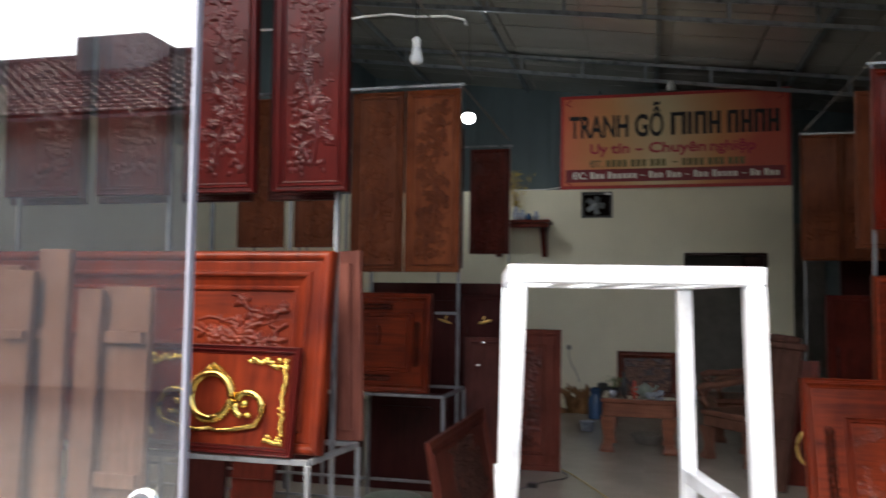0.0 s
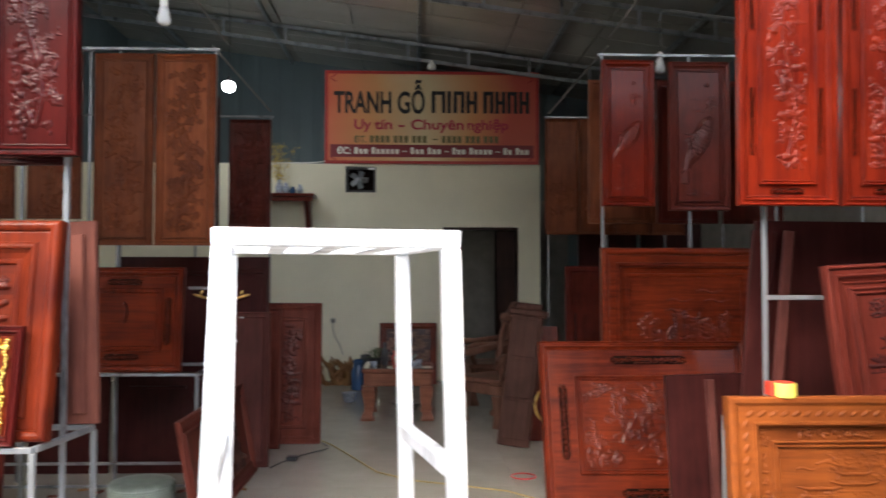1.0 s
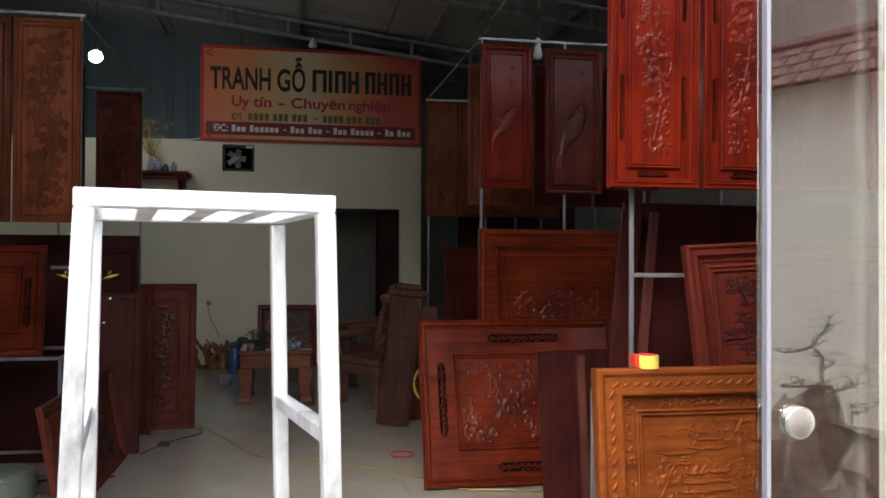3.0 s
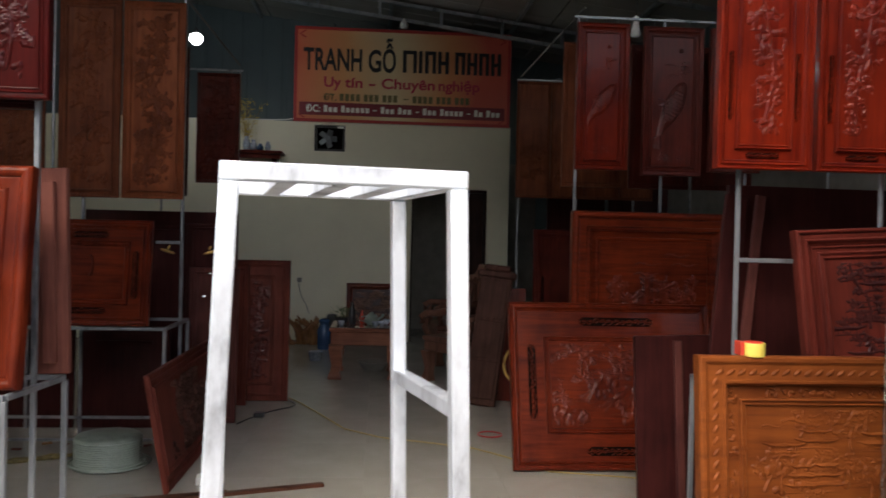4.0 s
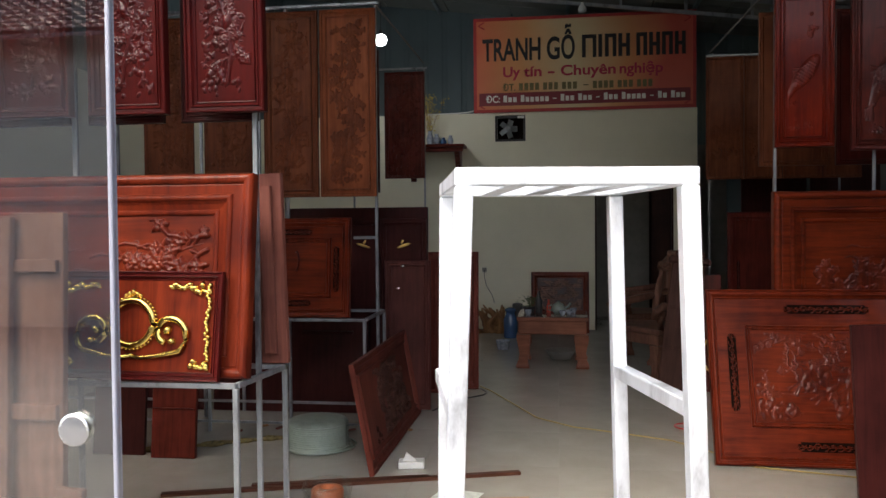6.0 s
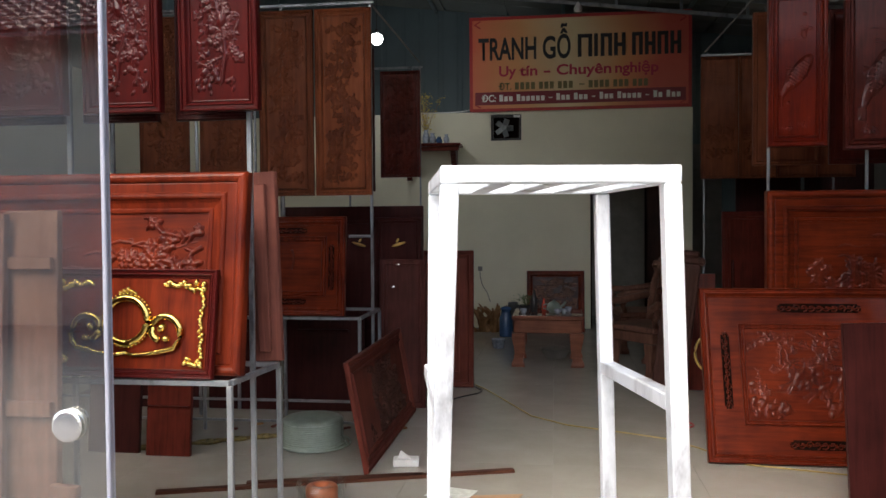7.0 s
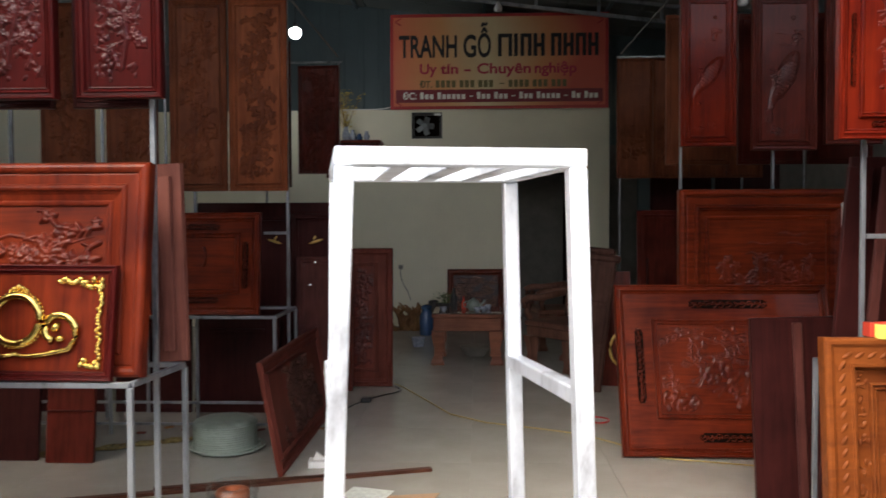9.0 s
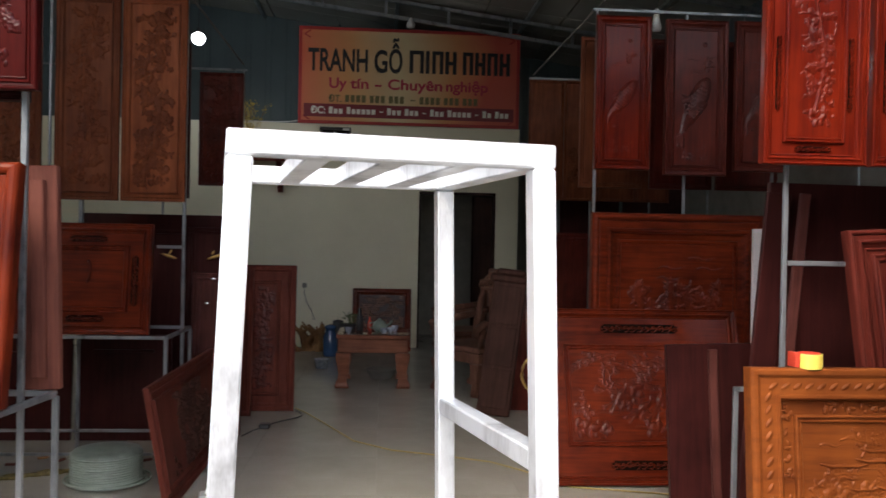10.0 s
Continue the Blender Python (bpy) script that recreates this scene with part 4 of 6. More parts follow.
def gilded_panel():
    p = panel("gilded_picture", pose(-1.40, 3.362, 0.872, -9, 0.5, 0), 0.665, 0.385, W_CRIMSON, None, 32,
              "small lacquered red panel with gilded ring and scrolls", ST, 0.032, 0.025, field=W_RED)
    yf, cz = -0.0115, 0.20
    g = Soup()
    g.tube([(math.cos(a * math.pi / 16) * 0.080, yf - 0.008, cz + math.sin(a * math.pi / 16) * 0.080) for a in range(33)], 0.0135, 8)
    for a in range(40):
        t = a * math.pi / 20
        g.dome(math.cos(t) * 0.094, cz + math.sin(t) * 0.094, 0.007, 0.005, 0.014, t, yf, 6)
    for k in range(-2, 3):
        g.dome(k * 0.014, cz + 0.110 - abs(k) * 0.006, 0.008, 0.014 - abs(k) * 0.003, 0.016, -k * 0.5, yf, 7)
    part("ring", g, M_GOLD, p, "gilded beaded ring", True)
    for sx in (1, -1):
        g = Soup()
        c = (0.140, cz - 0.036)
        pts = [(-0.01, cz - 0.112), (0.04, cz - 0.122), (0.10, cz - 0.115)]
        for k in range(15):
            a = -0.95 + k * 0.38
            r = 0.074 - 0.0030 * k
            pts.append((c[0] + math.cos(a) * r, c[1] + math.sin(a) * r))
        g.tube([(sx * x, yf - 0.007, z) for x, z in pts], 0.0135, 8, [0.5 + 0.5 * min(1, i / 6) for i in range(len(pts))])
        g.dome(sx * (c[0] - 0.005), c[1] + 0.012, 0.020, 0.014, 0.022, 0.9 * sx, yf, 8)
        g.dome(sx * (c[0] + 0.012), c[1] - 0.026, 0.016, 0.014, 0.020, 0, yf, 8)
        part("scroll", g, M_GOLD, p, "gilded scroll", True)
        rng = random.Random(5)
        for zc in (1, -1):
            c2 = Soup()
            zz = 0.338 if zc > 0 else 0.046
            reach = 16 if zc > 0 else 7
            for k in range(reach):
                c2.dome(sx * (0.283 - 0.0095 * k), zz - zc * rng.uniform(0, 0.034) * (1 - k / 20), 0.015, 0.010, 0.014, rng.uniform(0, 3), yf, 6)
            for k in range(15):
                c2.dome(sx * (0.288 - rng.uniform(0, 0.014)), zz - zc * 0.010 * k, 0.011, 0.008, 0.014, rng.uniform(0, 3), yf, 6)
            tagged(part("corner_ornament", c2, M_GOLD, p, "gilded floral corner ornament", True), kind="stuff")

gilded_panel()
board("board", pose(-1.012, 3.775, 0.870, -2, -2.5, -4), 0.125, 0.75, 0.03, W_PALE, "pinkish unfinished narrow board leaning on a rack post", [(-0.022, 0.026, 0.04, 0.70)])
board("board", pose(-2.24, 5.36, 0, -6, 0, 0), 0.285, 0.62, 0.03, W_MAROON, "maroon board leaning under a rack", [(-0.13, 0.13, 0.30, 0.305)])
board("board", pose(-2.62, 5.40, 0, -6, 0, 0), 0.34, 0.66, 0.03, W_DARK, "dark maroon board leaning under a rack")
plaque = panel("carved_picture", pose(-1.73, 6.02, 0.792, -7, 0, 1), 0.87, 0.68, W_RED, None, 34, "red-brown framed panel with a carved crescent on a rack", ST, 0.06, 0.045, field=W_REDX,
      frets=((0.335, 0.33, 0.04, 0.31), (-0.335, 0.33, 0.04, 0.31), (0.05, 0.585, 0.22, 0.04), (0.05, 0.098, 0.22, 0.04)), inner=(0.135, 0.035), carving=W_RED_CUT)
part("crescent", Soup().ridge([(0.04 + 0.03 * math.cos(a * 0.28), 0.385 + 0.075 * math.sin(a * 0.28)) for a in range(-4, 5)], 0.016, 0.014, -0.019), W_RED_CUT, plaque, "carved crescent", True)
for k, (xa, xb, hh) in enumerate(((-1.95, -1.32, 0.72), (-2.55, -1.98, 0.70), (-3.2, -2.6, 0.74))):
    board("board", pose((xa + xb) / 2, 6.66, 0, -2, 0, 0), xb - xa, hh, 0.03, W_DARK, "dark maroon board standing under the shelf of a rack", [(-0.2, 0.2, hh - 0.12, hh - 0.1)])
board("board", pose(-1.48, 6.98, 0.02, -2, 0, 0), 1.13, 1.54, 0.03, W_DARK, "large dark maroon door board standing behind a rack", [(-0.5, 0.5, 1.40, 1.43)])
panel("carved_picture", pose(-1.10, 6.93, 0.0, -1, 0, 0), 0.37, 1.47, W_DARK, None, 36, "dark maroon framed board with gilt marks", ST, 0.05, 0.03)
gm = thing("gilt_mark", pose(-1.25, 6.895, 1.26), "pair of small gilded leaf ornaments on a dark board", "ornament")
for k in (-1, 1):
    part("leaf", Soup().dome(k * 0.16, 0, 0.06, 0.012, 0.008, 0.3 * k, 0, 8).dome(k * 0.15, 0.03, 0.02, 0.01, 0.008, 1.0, 0, 6), M_BRASS, gm)
panel("plain_panel", pose(-1.055, 6.82, 0.0, -3, 0, 0), 0.36, 1.145, W_BATTEN, None, 37, "dull maroon framed board leaning in a row", ST, 0.06, 0.03)
panel("carved_picture", pose(-1.10, 7.45, 0.0, -3, 0, 0), 0.40, 1.15, W_ROSE, FISH, 38, "dull rose-brown carved panel leaning in a row", ST, 0.055, 0.03, carving=W_MAROON_CUT)
panel("carved_picture", pose(-0.84, 7.65, 0.0, -3, 0, 0), 0.51, 1.185, W_ROSE, FLORAL, 39, "dull rose-brown carved panel with a broad stepped frame on the floor", ST, 0.065, 0.035, inner=(0.125, 0.028), carving=W_MAROON_CUT)
for z, x, y in ((1.104, -1.089, 6.842), (0.93, -1.132, 6.856)):
    c = thing("small_catch", pose(x, y, z), "small bright metal catch on a dark board", "catch", "catches")
    part("plate", Soup().dome(0, 0, 0.022, 0.01, 0.012, 0, 0, 8), M_CHROME, c)
# panel on the floor, end-on, leaning towards the rack
panel("carved_picture", pose(-0.955, 5.90, 0.0, -10.5, 0, 90), 1.58, 0.64, W_ROSE, FLORAL, 41, "dull red-brown carved panel leaning sideways on the floor", ST, 0.05, 0.03, field=W_ROSE, carving=W_HEAD, relief=0.9, inner=(0.075, 0.02))

# ---- right side ----
for i, (xa, xb) in enumerate(((1.429, 1.807), (1.825, 2.21), (2.235, 2.615))):
    w = xb - xa
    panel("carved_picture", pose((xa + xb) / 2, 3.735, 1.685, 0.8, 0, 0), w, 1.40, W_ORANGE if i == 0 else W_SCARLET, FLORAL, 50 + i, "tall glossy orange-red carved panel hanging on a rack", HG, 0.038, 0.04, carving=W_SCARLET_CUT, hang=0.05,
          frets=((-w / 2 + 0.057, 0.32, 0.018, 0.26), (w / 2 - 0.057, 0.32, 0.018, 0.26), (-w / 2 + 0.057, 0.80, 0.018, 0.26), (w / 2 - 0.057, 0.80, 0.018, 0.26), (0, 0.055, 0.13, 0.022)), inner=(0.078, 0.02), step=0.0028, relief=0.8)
for i, (xa, xb, mt, z, h) in enumerate(((1.477, 1.84, W_SCARLET, 1.893, 1.0), (1.94, 2.36, W_MAROON, 1.865, 1.02), (2.41, 2.78, W_MAROON, 1.90, 0.99))):
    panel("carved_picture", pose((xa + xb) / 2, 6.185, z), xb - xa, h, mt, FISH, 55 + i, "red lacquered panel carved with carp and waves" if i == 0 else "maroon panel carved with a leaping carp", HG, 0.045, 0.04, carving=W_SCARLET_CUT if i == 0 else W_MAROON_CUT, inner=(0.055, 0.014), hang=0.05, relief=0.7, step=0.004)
for i, (xa, xb) in enumerate(((1.47, 1.92), (1.97, 2.42), (2.45, 2.9))):
    panel("carved_picture", pose((xa + xb) / 2, 6.56, 1.80), xb - xa, 1.05, W_TEAK if i == 0 else W_MAROON, None, 60 + i, "plain dull panel hanging behind a carved one", HG, 0.04, 0.03, hang=0.05)
for i, (xa, xb) in enumerate(((1.50, 1.845), (1.85, 2.19), (2.2, 2.55), (2.56, 2.9))):
    panel("carved_picture", pose((xa + xb) / 2, 8.745, 1.83), xb - xa, 1.16, W_TEAK, PLAINF, 65 + i, "brown raw wooden panel with a slim frame hanging", HG, 0.03, 0.022, hang=0.05)
panel("carved_picture", pose(2.05, 6.20, 0.62, -1, 0, 0), 1.16, 0.99, W_REDX, PLAINF, 70, "large red-brown panel with a broad stepped frame on a rack", ST, 0.20, 0.085, field=W_REDX, carving=W_RED_CUT, relief=0.5)
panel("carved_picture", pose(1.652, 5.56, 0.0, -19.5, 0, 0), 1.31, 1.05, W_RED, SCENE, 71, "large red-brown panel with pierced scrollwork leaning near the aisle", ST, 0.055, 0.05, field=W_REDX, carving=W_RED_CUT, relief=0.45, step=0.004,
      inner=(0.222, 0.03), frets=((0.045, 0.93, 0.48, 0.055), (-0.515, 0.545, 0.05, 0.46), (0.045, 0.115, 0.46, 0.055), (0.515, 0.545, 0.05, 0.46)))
panel("carved_picture", pose(2.02, 8.82, 0.3, -3, 0, 0), 0.60, 1.22, W_MAROON, None, 73, "maroon framed board standing far inside", ST, 0.08, 0.035, frets=((-0.2, 0.6, 0.03, 0.3),))
br = thing("brass_ring", pose(0.985, 5.83, 0.60, 0, 0, 0), "large thin brass ring standing behind a leaning panel", "ring")
part("hoop", Soup().tube([(0.075 + 0.085 * math.cos(a * math.pi / 12), 0.03, 0.11 * math.sin(a * math.pi / 12)) for a in range(25)], 0.009, 8), M_BRASS, br, smooth=True)
board("board", pose(1.632, 4.52, 0.0, -4, -1.5, 0), 0.40, 0.95, 0.028, W_DARK, "dark purple-brown board leaning by a rack", [(-0.012, 0.03, 0.0, 0.925)], edge=W_BATTEN)
board("board", pose(2.255, 4.17, 0.0, -1, 0.5, 0), 1.16, 1.655, 0.03, W_DARK, "large dark maroon board leaning behind the rack")
board("board", pose(1.570, 4.125, 0.0, -1, 5, 0), 0.10, 1.62, 0.025, W_DARK, "narrow dark maroon board leaning on a larger one")
board("batten", pose(1.650, 4.095, 0.0, -1, 5.6, 0), 0.042, 1.62, 0.022, W_BATTEN, "thin dull maroon wooden batten leaning on a dark board")
for xa, xb, hh in ((1.95, 2.58, 2.10), (2.62, 3.28, 2.02)):
    board("board", pose((xa + xb) / 2, 9.32, 0, -1, 0, 0), xb - xa, hh, 0.03, W_DARK, "tall dark maroon board standing far behind the racks")
board("foam_board", pose(2.175, 5.26, 0.0, -2, 0.6, 0), 0.084, 1.50, 0.02, M_FOAM, "pale foam board standing between dark panels")
panel("carved_picture", pose(2.345, 3.63, 0.34, -8, -3.2, 0), 1.02, 1.155, W_MAROON, LANDSCAPE, 75, "red-brown framed panel with a dark carved landscape leaning", ST, 0.075, 0.05, field=W_MAROON, carving=W_DARK, inner=(0.088, 0.032), relief=0.6, step=0.0035)
sup = thing("low_trestle", pose(2.345, 3.63, 0), "low dark wooden trestle under a panel", "trestle")
part("beam", Soup().box(-0.45, 0.45, -0.09, 0.03, 0.27, 0.335, 0.004), W_DARK, sup)
for k in (-0.4, 0.4):
    part("leg", Soup().box(k - 0.03, k + 0.03, -0.07, 0.01, 0, 0.27, 0.004), W_DARK, sup)


def golden_panel():
    p = panel("carved_picture", pose(1.915, 3.355, 0.0, -6, 0, 0), 1.30, 1.015, W_GOLDEN, LANDSCAPE, 77, "golden-brown panel carved with a temple landscape leaning by the entrance", ST, 0.105, 0.055, field=W_GOLDEN, inner=(0.148, 0.026), relief=0.7, step=0.0028,
              moulding=((0, 0), (0, -0.8), (0.03, -0.93), (0.09, -1), (0.2, -1), (0.25, -0.94), (0.28, -0.85), (0.34, -0.82), (0.80, -0.82), (0.84, -0.92), (0.90, -0.92), (0.95, -0.8), (1, -0.5), (1, 0)))
    rope = Soup()
    for k in range(30):
        rope.dome(-0.575 + k * 0.0397, 0.957, 0.020, 0.0075, 0.006, 0.6, -0.045, 7)
        if k < 23:
            for sx in (-1, 1):
                rope.dome(sx * 0.592, 0.05 + k * 0.0397, 0.0075, 0.020, 0.006, -0.6, -0.045, 7)
    tagged(part("rope_border", rope, W_GOLDEN, p, "carved rope border", True), kind="stuff")
    rng, spray = random.Random(78), Soup()
    for x, z, along in [(-0.525, 0.2 + 0.17 * k, 1) for k in range(5)] + [(0.525, 0.2 + 0.17 * k, 1) for k in range(5)] + [(-0.38 + 0.19 * k, 0.888, 0) for k in range(5)]:
        for k in range(16):
            dx, dz = rng.gauss(0, 0.009 if along else 0.05), rng.gauss(0, 0.05 if along else 0.009)
            r = rng.uniform(0.008, 0.016)
            spray.dome(x + dx, z + dz, r, r * 0.5, 0.0055, rng.uniform(0, 3.1), -0.0231, 6)
    tagged(part("flower_sprays", spray, W_GOLDEN, p, "carved flower sprays in the border", True), kind="stuff")


golden_panel()
tp = thing("tape_roll", pose(1.468, 3.435, 1.0105), "roll of yellow tape with a red core on a panel", "tape")
part("tape", Soup().lathe([(0.0400, 0.0), (0.0405, 0.002), (0.0405, 0.044), (0.0395, 0.046), (0.034, 0.046), (0.034, 0.0)], (0, 0, 0), 28), M_YELLOW, tp, smooth=False)
part("core", Soup().lathe([(0.0335, 0.0), (0.0335, 0.049), (0.031, 0.049), (0.031, 0.0)], (0, 0, 0), 28), M_TAPERED, tp, "red cardboard core")
part("loose_end", Soup().box(-0.055, -0.040, -0.02, 0.03, 0.004, 0.05, 0.001), M_TAPERED, tp, "loose red tape end")

# ---- the tube stand in front ----
WS, DS, HS, TB = 0.296, 0.360, 1.474, 0.0225
st = thing("steel_stand", pose(0.0904, 1.843, 0, 0, 0, 11.2), "tall bright galvanised square-tube stand with a slatted top", "stand")
hw, hd = WS / 2 - TB / 2, DS / 2 - TB / 2
for sx in (-1, 1):
    for sy in (-1, 1):
        o = (0.055 if sy < 0 else 0.018) if sx < 0 else 0.038
        part("leg", Soup().bar((sx * (hw + o), sy * (hd + 0.02), 0), (sx * hw, sy * hd, HS - TB), TB), M_ZINC, st)
for sy in (-1, 1):
    part("top_rail", Soup().box(-WS / 2, WS / 2, sy * hd - TB / 2, sy * hd + TB / 2, HS - TB + 0.0005, HS, 0.002), M_ZINC, st)
for x in (-hw, -hw / 2, 0, hw / 2, hw):
    k = 0.012 if abs(x) < hw else TB / 2
    part("slat", Soup().box(x - k, x + k, -hd + TB / 2, hd - TB / 2, HS - TB + 0.001, HS - 0.001, 0.0015), M_ZINC, st)
for sx in (-1, 1):
    z = 1.178
    f = 1 - z / (HS - TB)
    x = sx * (hw + (0.055 if sx < 0 else 0.038) * f)
    part("side_rail", Soup().bar((x, -hd - 0.02 * f + TB / 2, z), (x, hd + 0.02 * f - TB / 2, z - 0.012), TB * 0.95), M_ZINC, st)

# ---- banner ----
bn = thing("banner", pose(0.437, 11.735, 2.94), "printed vinyl shop banner in red and gold on the wall", "banner")
BW, BH = 2.925, 1.272
part("sheet", Soup().box(-BW / 2, BW / 2, -0.008, 0.004, 0, BH, 0.001), M_BANNER, bn)
part("border", Soup().rings([(-BW / 2 + i, BW / 2 - i, i, BH - i, y) for i, y in ((0, -0.0085), (0, -0.011), (0.042, -0.011), (0.042, -0.0085))]), M_BANRED, bn, "dark red printed border")
for sx in (-1, 1):
    for z in (0.10, BH - 0.10):
        part("corner_print", Soup().ridge([(sx * (BW / 2 - 0.07 - 0.02 * abs(k - 4)), z + (k - 4) * 0.012) for k in range(9)], 0.018, 0.002, -0.0085), M_BANRED, bn)
part("address_band", Soup().box(-BW / 2 + 0.075, BW / 2 - 0.075, -0.011, -0.0088, 0.09, 0.262), M_MAROON, bn, "maroon band along the lower edge")
lettering("heading", "TRANH", 0.41, 0.78, -0.945, 0.70, -0.0115, M_BLACK, bn)
lettering("heading", "GỖ", 0.41, 0.37, -0.29, 0.70, -0.0115, M_BLACK, bn)
# the trade name as plain letter-sized bars
for k, (x, wd) in enumerate(((-0.012, 0.19), (0.203, 0.06), (0.288, 0.15), (0.463, 0.15), (0.696, 0.14), (0.86, 0.14), (1.024, 0.14), (1.188, 0.14))):
    bars = Soup().box(x, x + 0.05, -0.0118, -0.0088, 0.70, 1.0)
    if wd > 0.1:
        bars.box(x + wd - 0.05, x + wd, -0.0118, -0.0088, 0.70, 1.0)
        bars.box(x + 0.05, x + wd - 0.05, -0.0118, -0.0088, 0.82 if k % 2 else 0.95, 0.87 if k % 2 else 1.0)
    part("name_bar", bars, M_BLACK, bn)
for word, wd, x in (("Uy", 0.23, -0.955), ("tín", 0.24, -0.66), ("-", 0.09, -0.42), ("Chuyên", 0.72, 0.07), ("nghiệp", 0.56, 0.755)):
    lettering("motto", word, 0.19, wd, x, 0.475, -0.0115, M_INKRED, bn)
lettering("phone_sign", "ĐT.", 0.13, 0.17, -0.98, 0.29, -0.0115, M_INKOLIVE, bn)
x = -0.85
for digits in (4, 3, 3, 0, 4, 3, 3):
    for k in range(digits):
        part("number_bar", Soup().box(x, x + 0.052, -0.0115, -0.0088, 0.29, 0.385), M_INKOLIVE, bn)
        x += 0.072
    if not digits:
        part("number_dash", Soup().box(x + 0.03, x + 0.10, -0.0115, -0.0088, 0.33, 0.345), M_INKOLIVE, bn)
        x += 0.12
    x += 0.035
lettering("address_sign", "ĐC:", 0.13, 0.19, -1.20, 0.135, -0.0135, M_INKWHITE, bn)
x = -1.06
for letters in (3, 6, 0, 3, 3, 0, 3, 5, 0, 2, 3):
    for k in range(letters):
        part("address_bar", Soup().box(x, x + 0.048, -0.0135, -0.0112, 0.135, 0.20 if k else 0.225), M_INKWHITE, bn)
        x += 0.065
    if not letters:
        part("address_dash", Soup().box(x, x + 0.05, -0.0135, -0.0112, 0.165, 0.178), M_INKWHITE, bn)
        x += 0.065
    x += 0.038


# ---- lamps, fan, shelf ----
def bulb(x, y, z, top, mat, label, k=1.0):
    b = thing("pendant_bulb", pose(x, y, z), label, "bulb", "pendant bulbs")
    # The lit globe is oversized: the halo of its glow is built into the radius.
    part("globe", Soup().lathe([(0.004, -0.098), (0.030, -0.093), (0.054, -0.076), (0.069, -0.050), (0.074, -0.022), (0.068, 0.006), (0.048, 0.026), (0.021, 0.037)] if k == 1 else [(0.004, -0.06), (0.025, -0.057), (0.034, -0.045), (0.036, -0.03), (0.030, 0.0), (0.022, 0.036)], (0, 0, 0), 20), mat, b, smooth=True)
    part("cap", Soup().lathe([(0.020, 0.036), (0.021, 0.040), (0.021, 0.085), (0.012, 0.095), (0.004, 0.10)], (0, 0, 0), 16), M_WHITEPL if k < 1 else M_CAST, b, smooth=True)
    part("flex", Soup().tube([(0, 0, 0.095), (0.01, 0.004, (top - z) * 0.5), (0, 0, top - z)], 0.004, 6), M_CAST, b)
    return b


bulb(*BULB, roof_z(BULB[0]) - 0.05, M_LIT, "lit white globe bulb hanging from the roof")
bulb(-1.12, 5.0, 2.80, roof_z(-1.12) - 0.03, M_GLOBE, "unlit white bulb hanging on a flex", 0.7)
bulb(1.96, 6.42, 2.93, 3.25, M_GLOBE, "unlit white bulb hanging by the red panels", 0.7)
cb = thing("bulb_cable", pose(1.96, 6.42, 3.25), "black cable that carries a bulb", "cable")
part("cable", Soup().tube([(0, 0, 0), (0.01, 0, 0.06), (0.08, 0, 0.08), (0.4, 0, 0.04), (0.8, 0, 0.0), (1.3, 0, 0.06)], 0.008, 6), M_STEEL, cb)
wc = thing("white_cable", pose(0, 5.2, 0), "slack white cable strung under the roof from the side wall", "cable")
part("cable", Soup().tube([(X0 + 0.01, 0, 3.2), (-2.9, 0, 3.10), (-2.0, 0, 3.07), (-1.525, 0, 3.11), (-1.35, 0, 3.116), (-1.19, 0, 3.087), (-1.0, 0, 3.077), (-0.894, 0, 3.049), (-0.883, 0, 3.012)], 0.007, 6), M_WHITEPL, wc, smooth=True)
wt = thing("wall_cable", pose(0, 11.77, 2.945), "thin pale cable lying along the top of the partition wall", "cable")
part("cable", Soup().tube([(-1.9, 0, 0.006), (-1.6, 0.01, 0.006), (-1.3, 0, 0.006), (-1.13, 0, 0.014), (-1.03, -0.015, 0.03)], 0.008, 6), M_WHITEPL, wt, smooth=True)
spot = thing("ceiling_speaker", pose(0.42, 11.40, 4.22), "small white round lamp under the truss", "lamp")
part("body", Soup().lathe([(0.02, -0.07), (0.05, -0.06), (0.055, -0.02), (0.03, 0.02), (0.012, 0.06)], (0, 0, 0), 14), M_WHITEPL, spot, smooth=True)

fan = thing("exhaust_fan", pose((FX0 + FX1) / 2, 11.79, (FZ0 + FZ1) / 2), "dark square exhaust fan set into the wall", "fan")
fw, fh = (FX1 - FX0) / 2 - 0.003, (FZ1 - FZ0) / 2 - 0.003
part("housing", Soup().rings([(-fw + i, fw - i, -fh + i, fh - i, y) for i, y in ((0, 0.08), (0, -0.02), (0.03, -0.02), (0.03, 0.08))]), M_CAST, fan)
part("backplate", Soup().box(-fw + 0.03, fw - 0.03, 0.06, 0.075, -fh + 0.03, fh - 0.03), M_VOID, fan)
for k in range(5):
    a = k * 2 * math.pi / 5
    part("blade", Soup().box(0.02, 0.125, -0.004, 0.004, -0.045, 0.035, 0.002, Matrix.Translation((-0.03, 0.02, 0)) @ Matrix.Rotation(a, 4, "Y") @ Matrix.Rotation(0.5, 4, "X")), M_STEEL, fan)
# White plate stands for the bright gap of daylight at the fan's corner.
part("light_gap_plate", Soup().box(0.10, 0.19, -0.024, -0.0205, 0.135, 0.165), M_WHITEPL, fan, "white plate painted for daylight leaking past the fan")
part("hub", Soup().lathe([(0.03, -0.01), (0.035, 0.0), (0.035, 0.03), (0.02, 0.035)], (0, 0, 0), 14, Matrix.Translation((-0.03, 0.02, 0)) @ Matrix.Rotation(radians(90), 4, "X")), M_STEEL, fan)

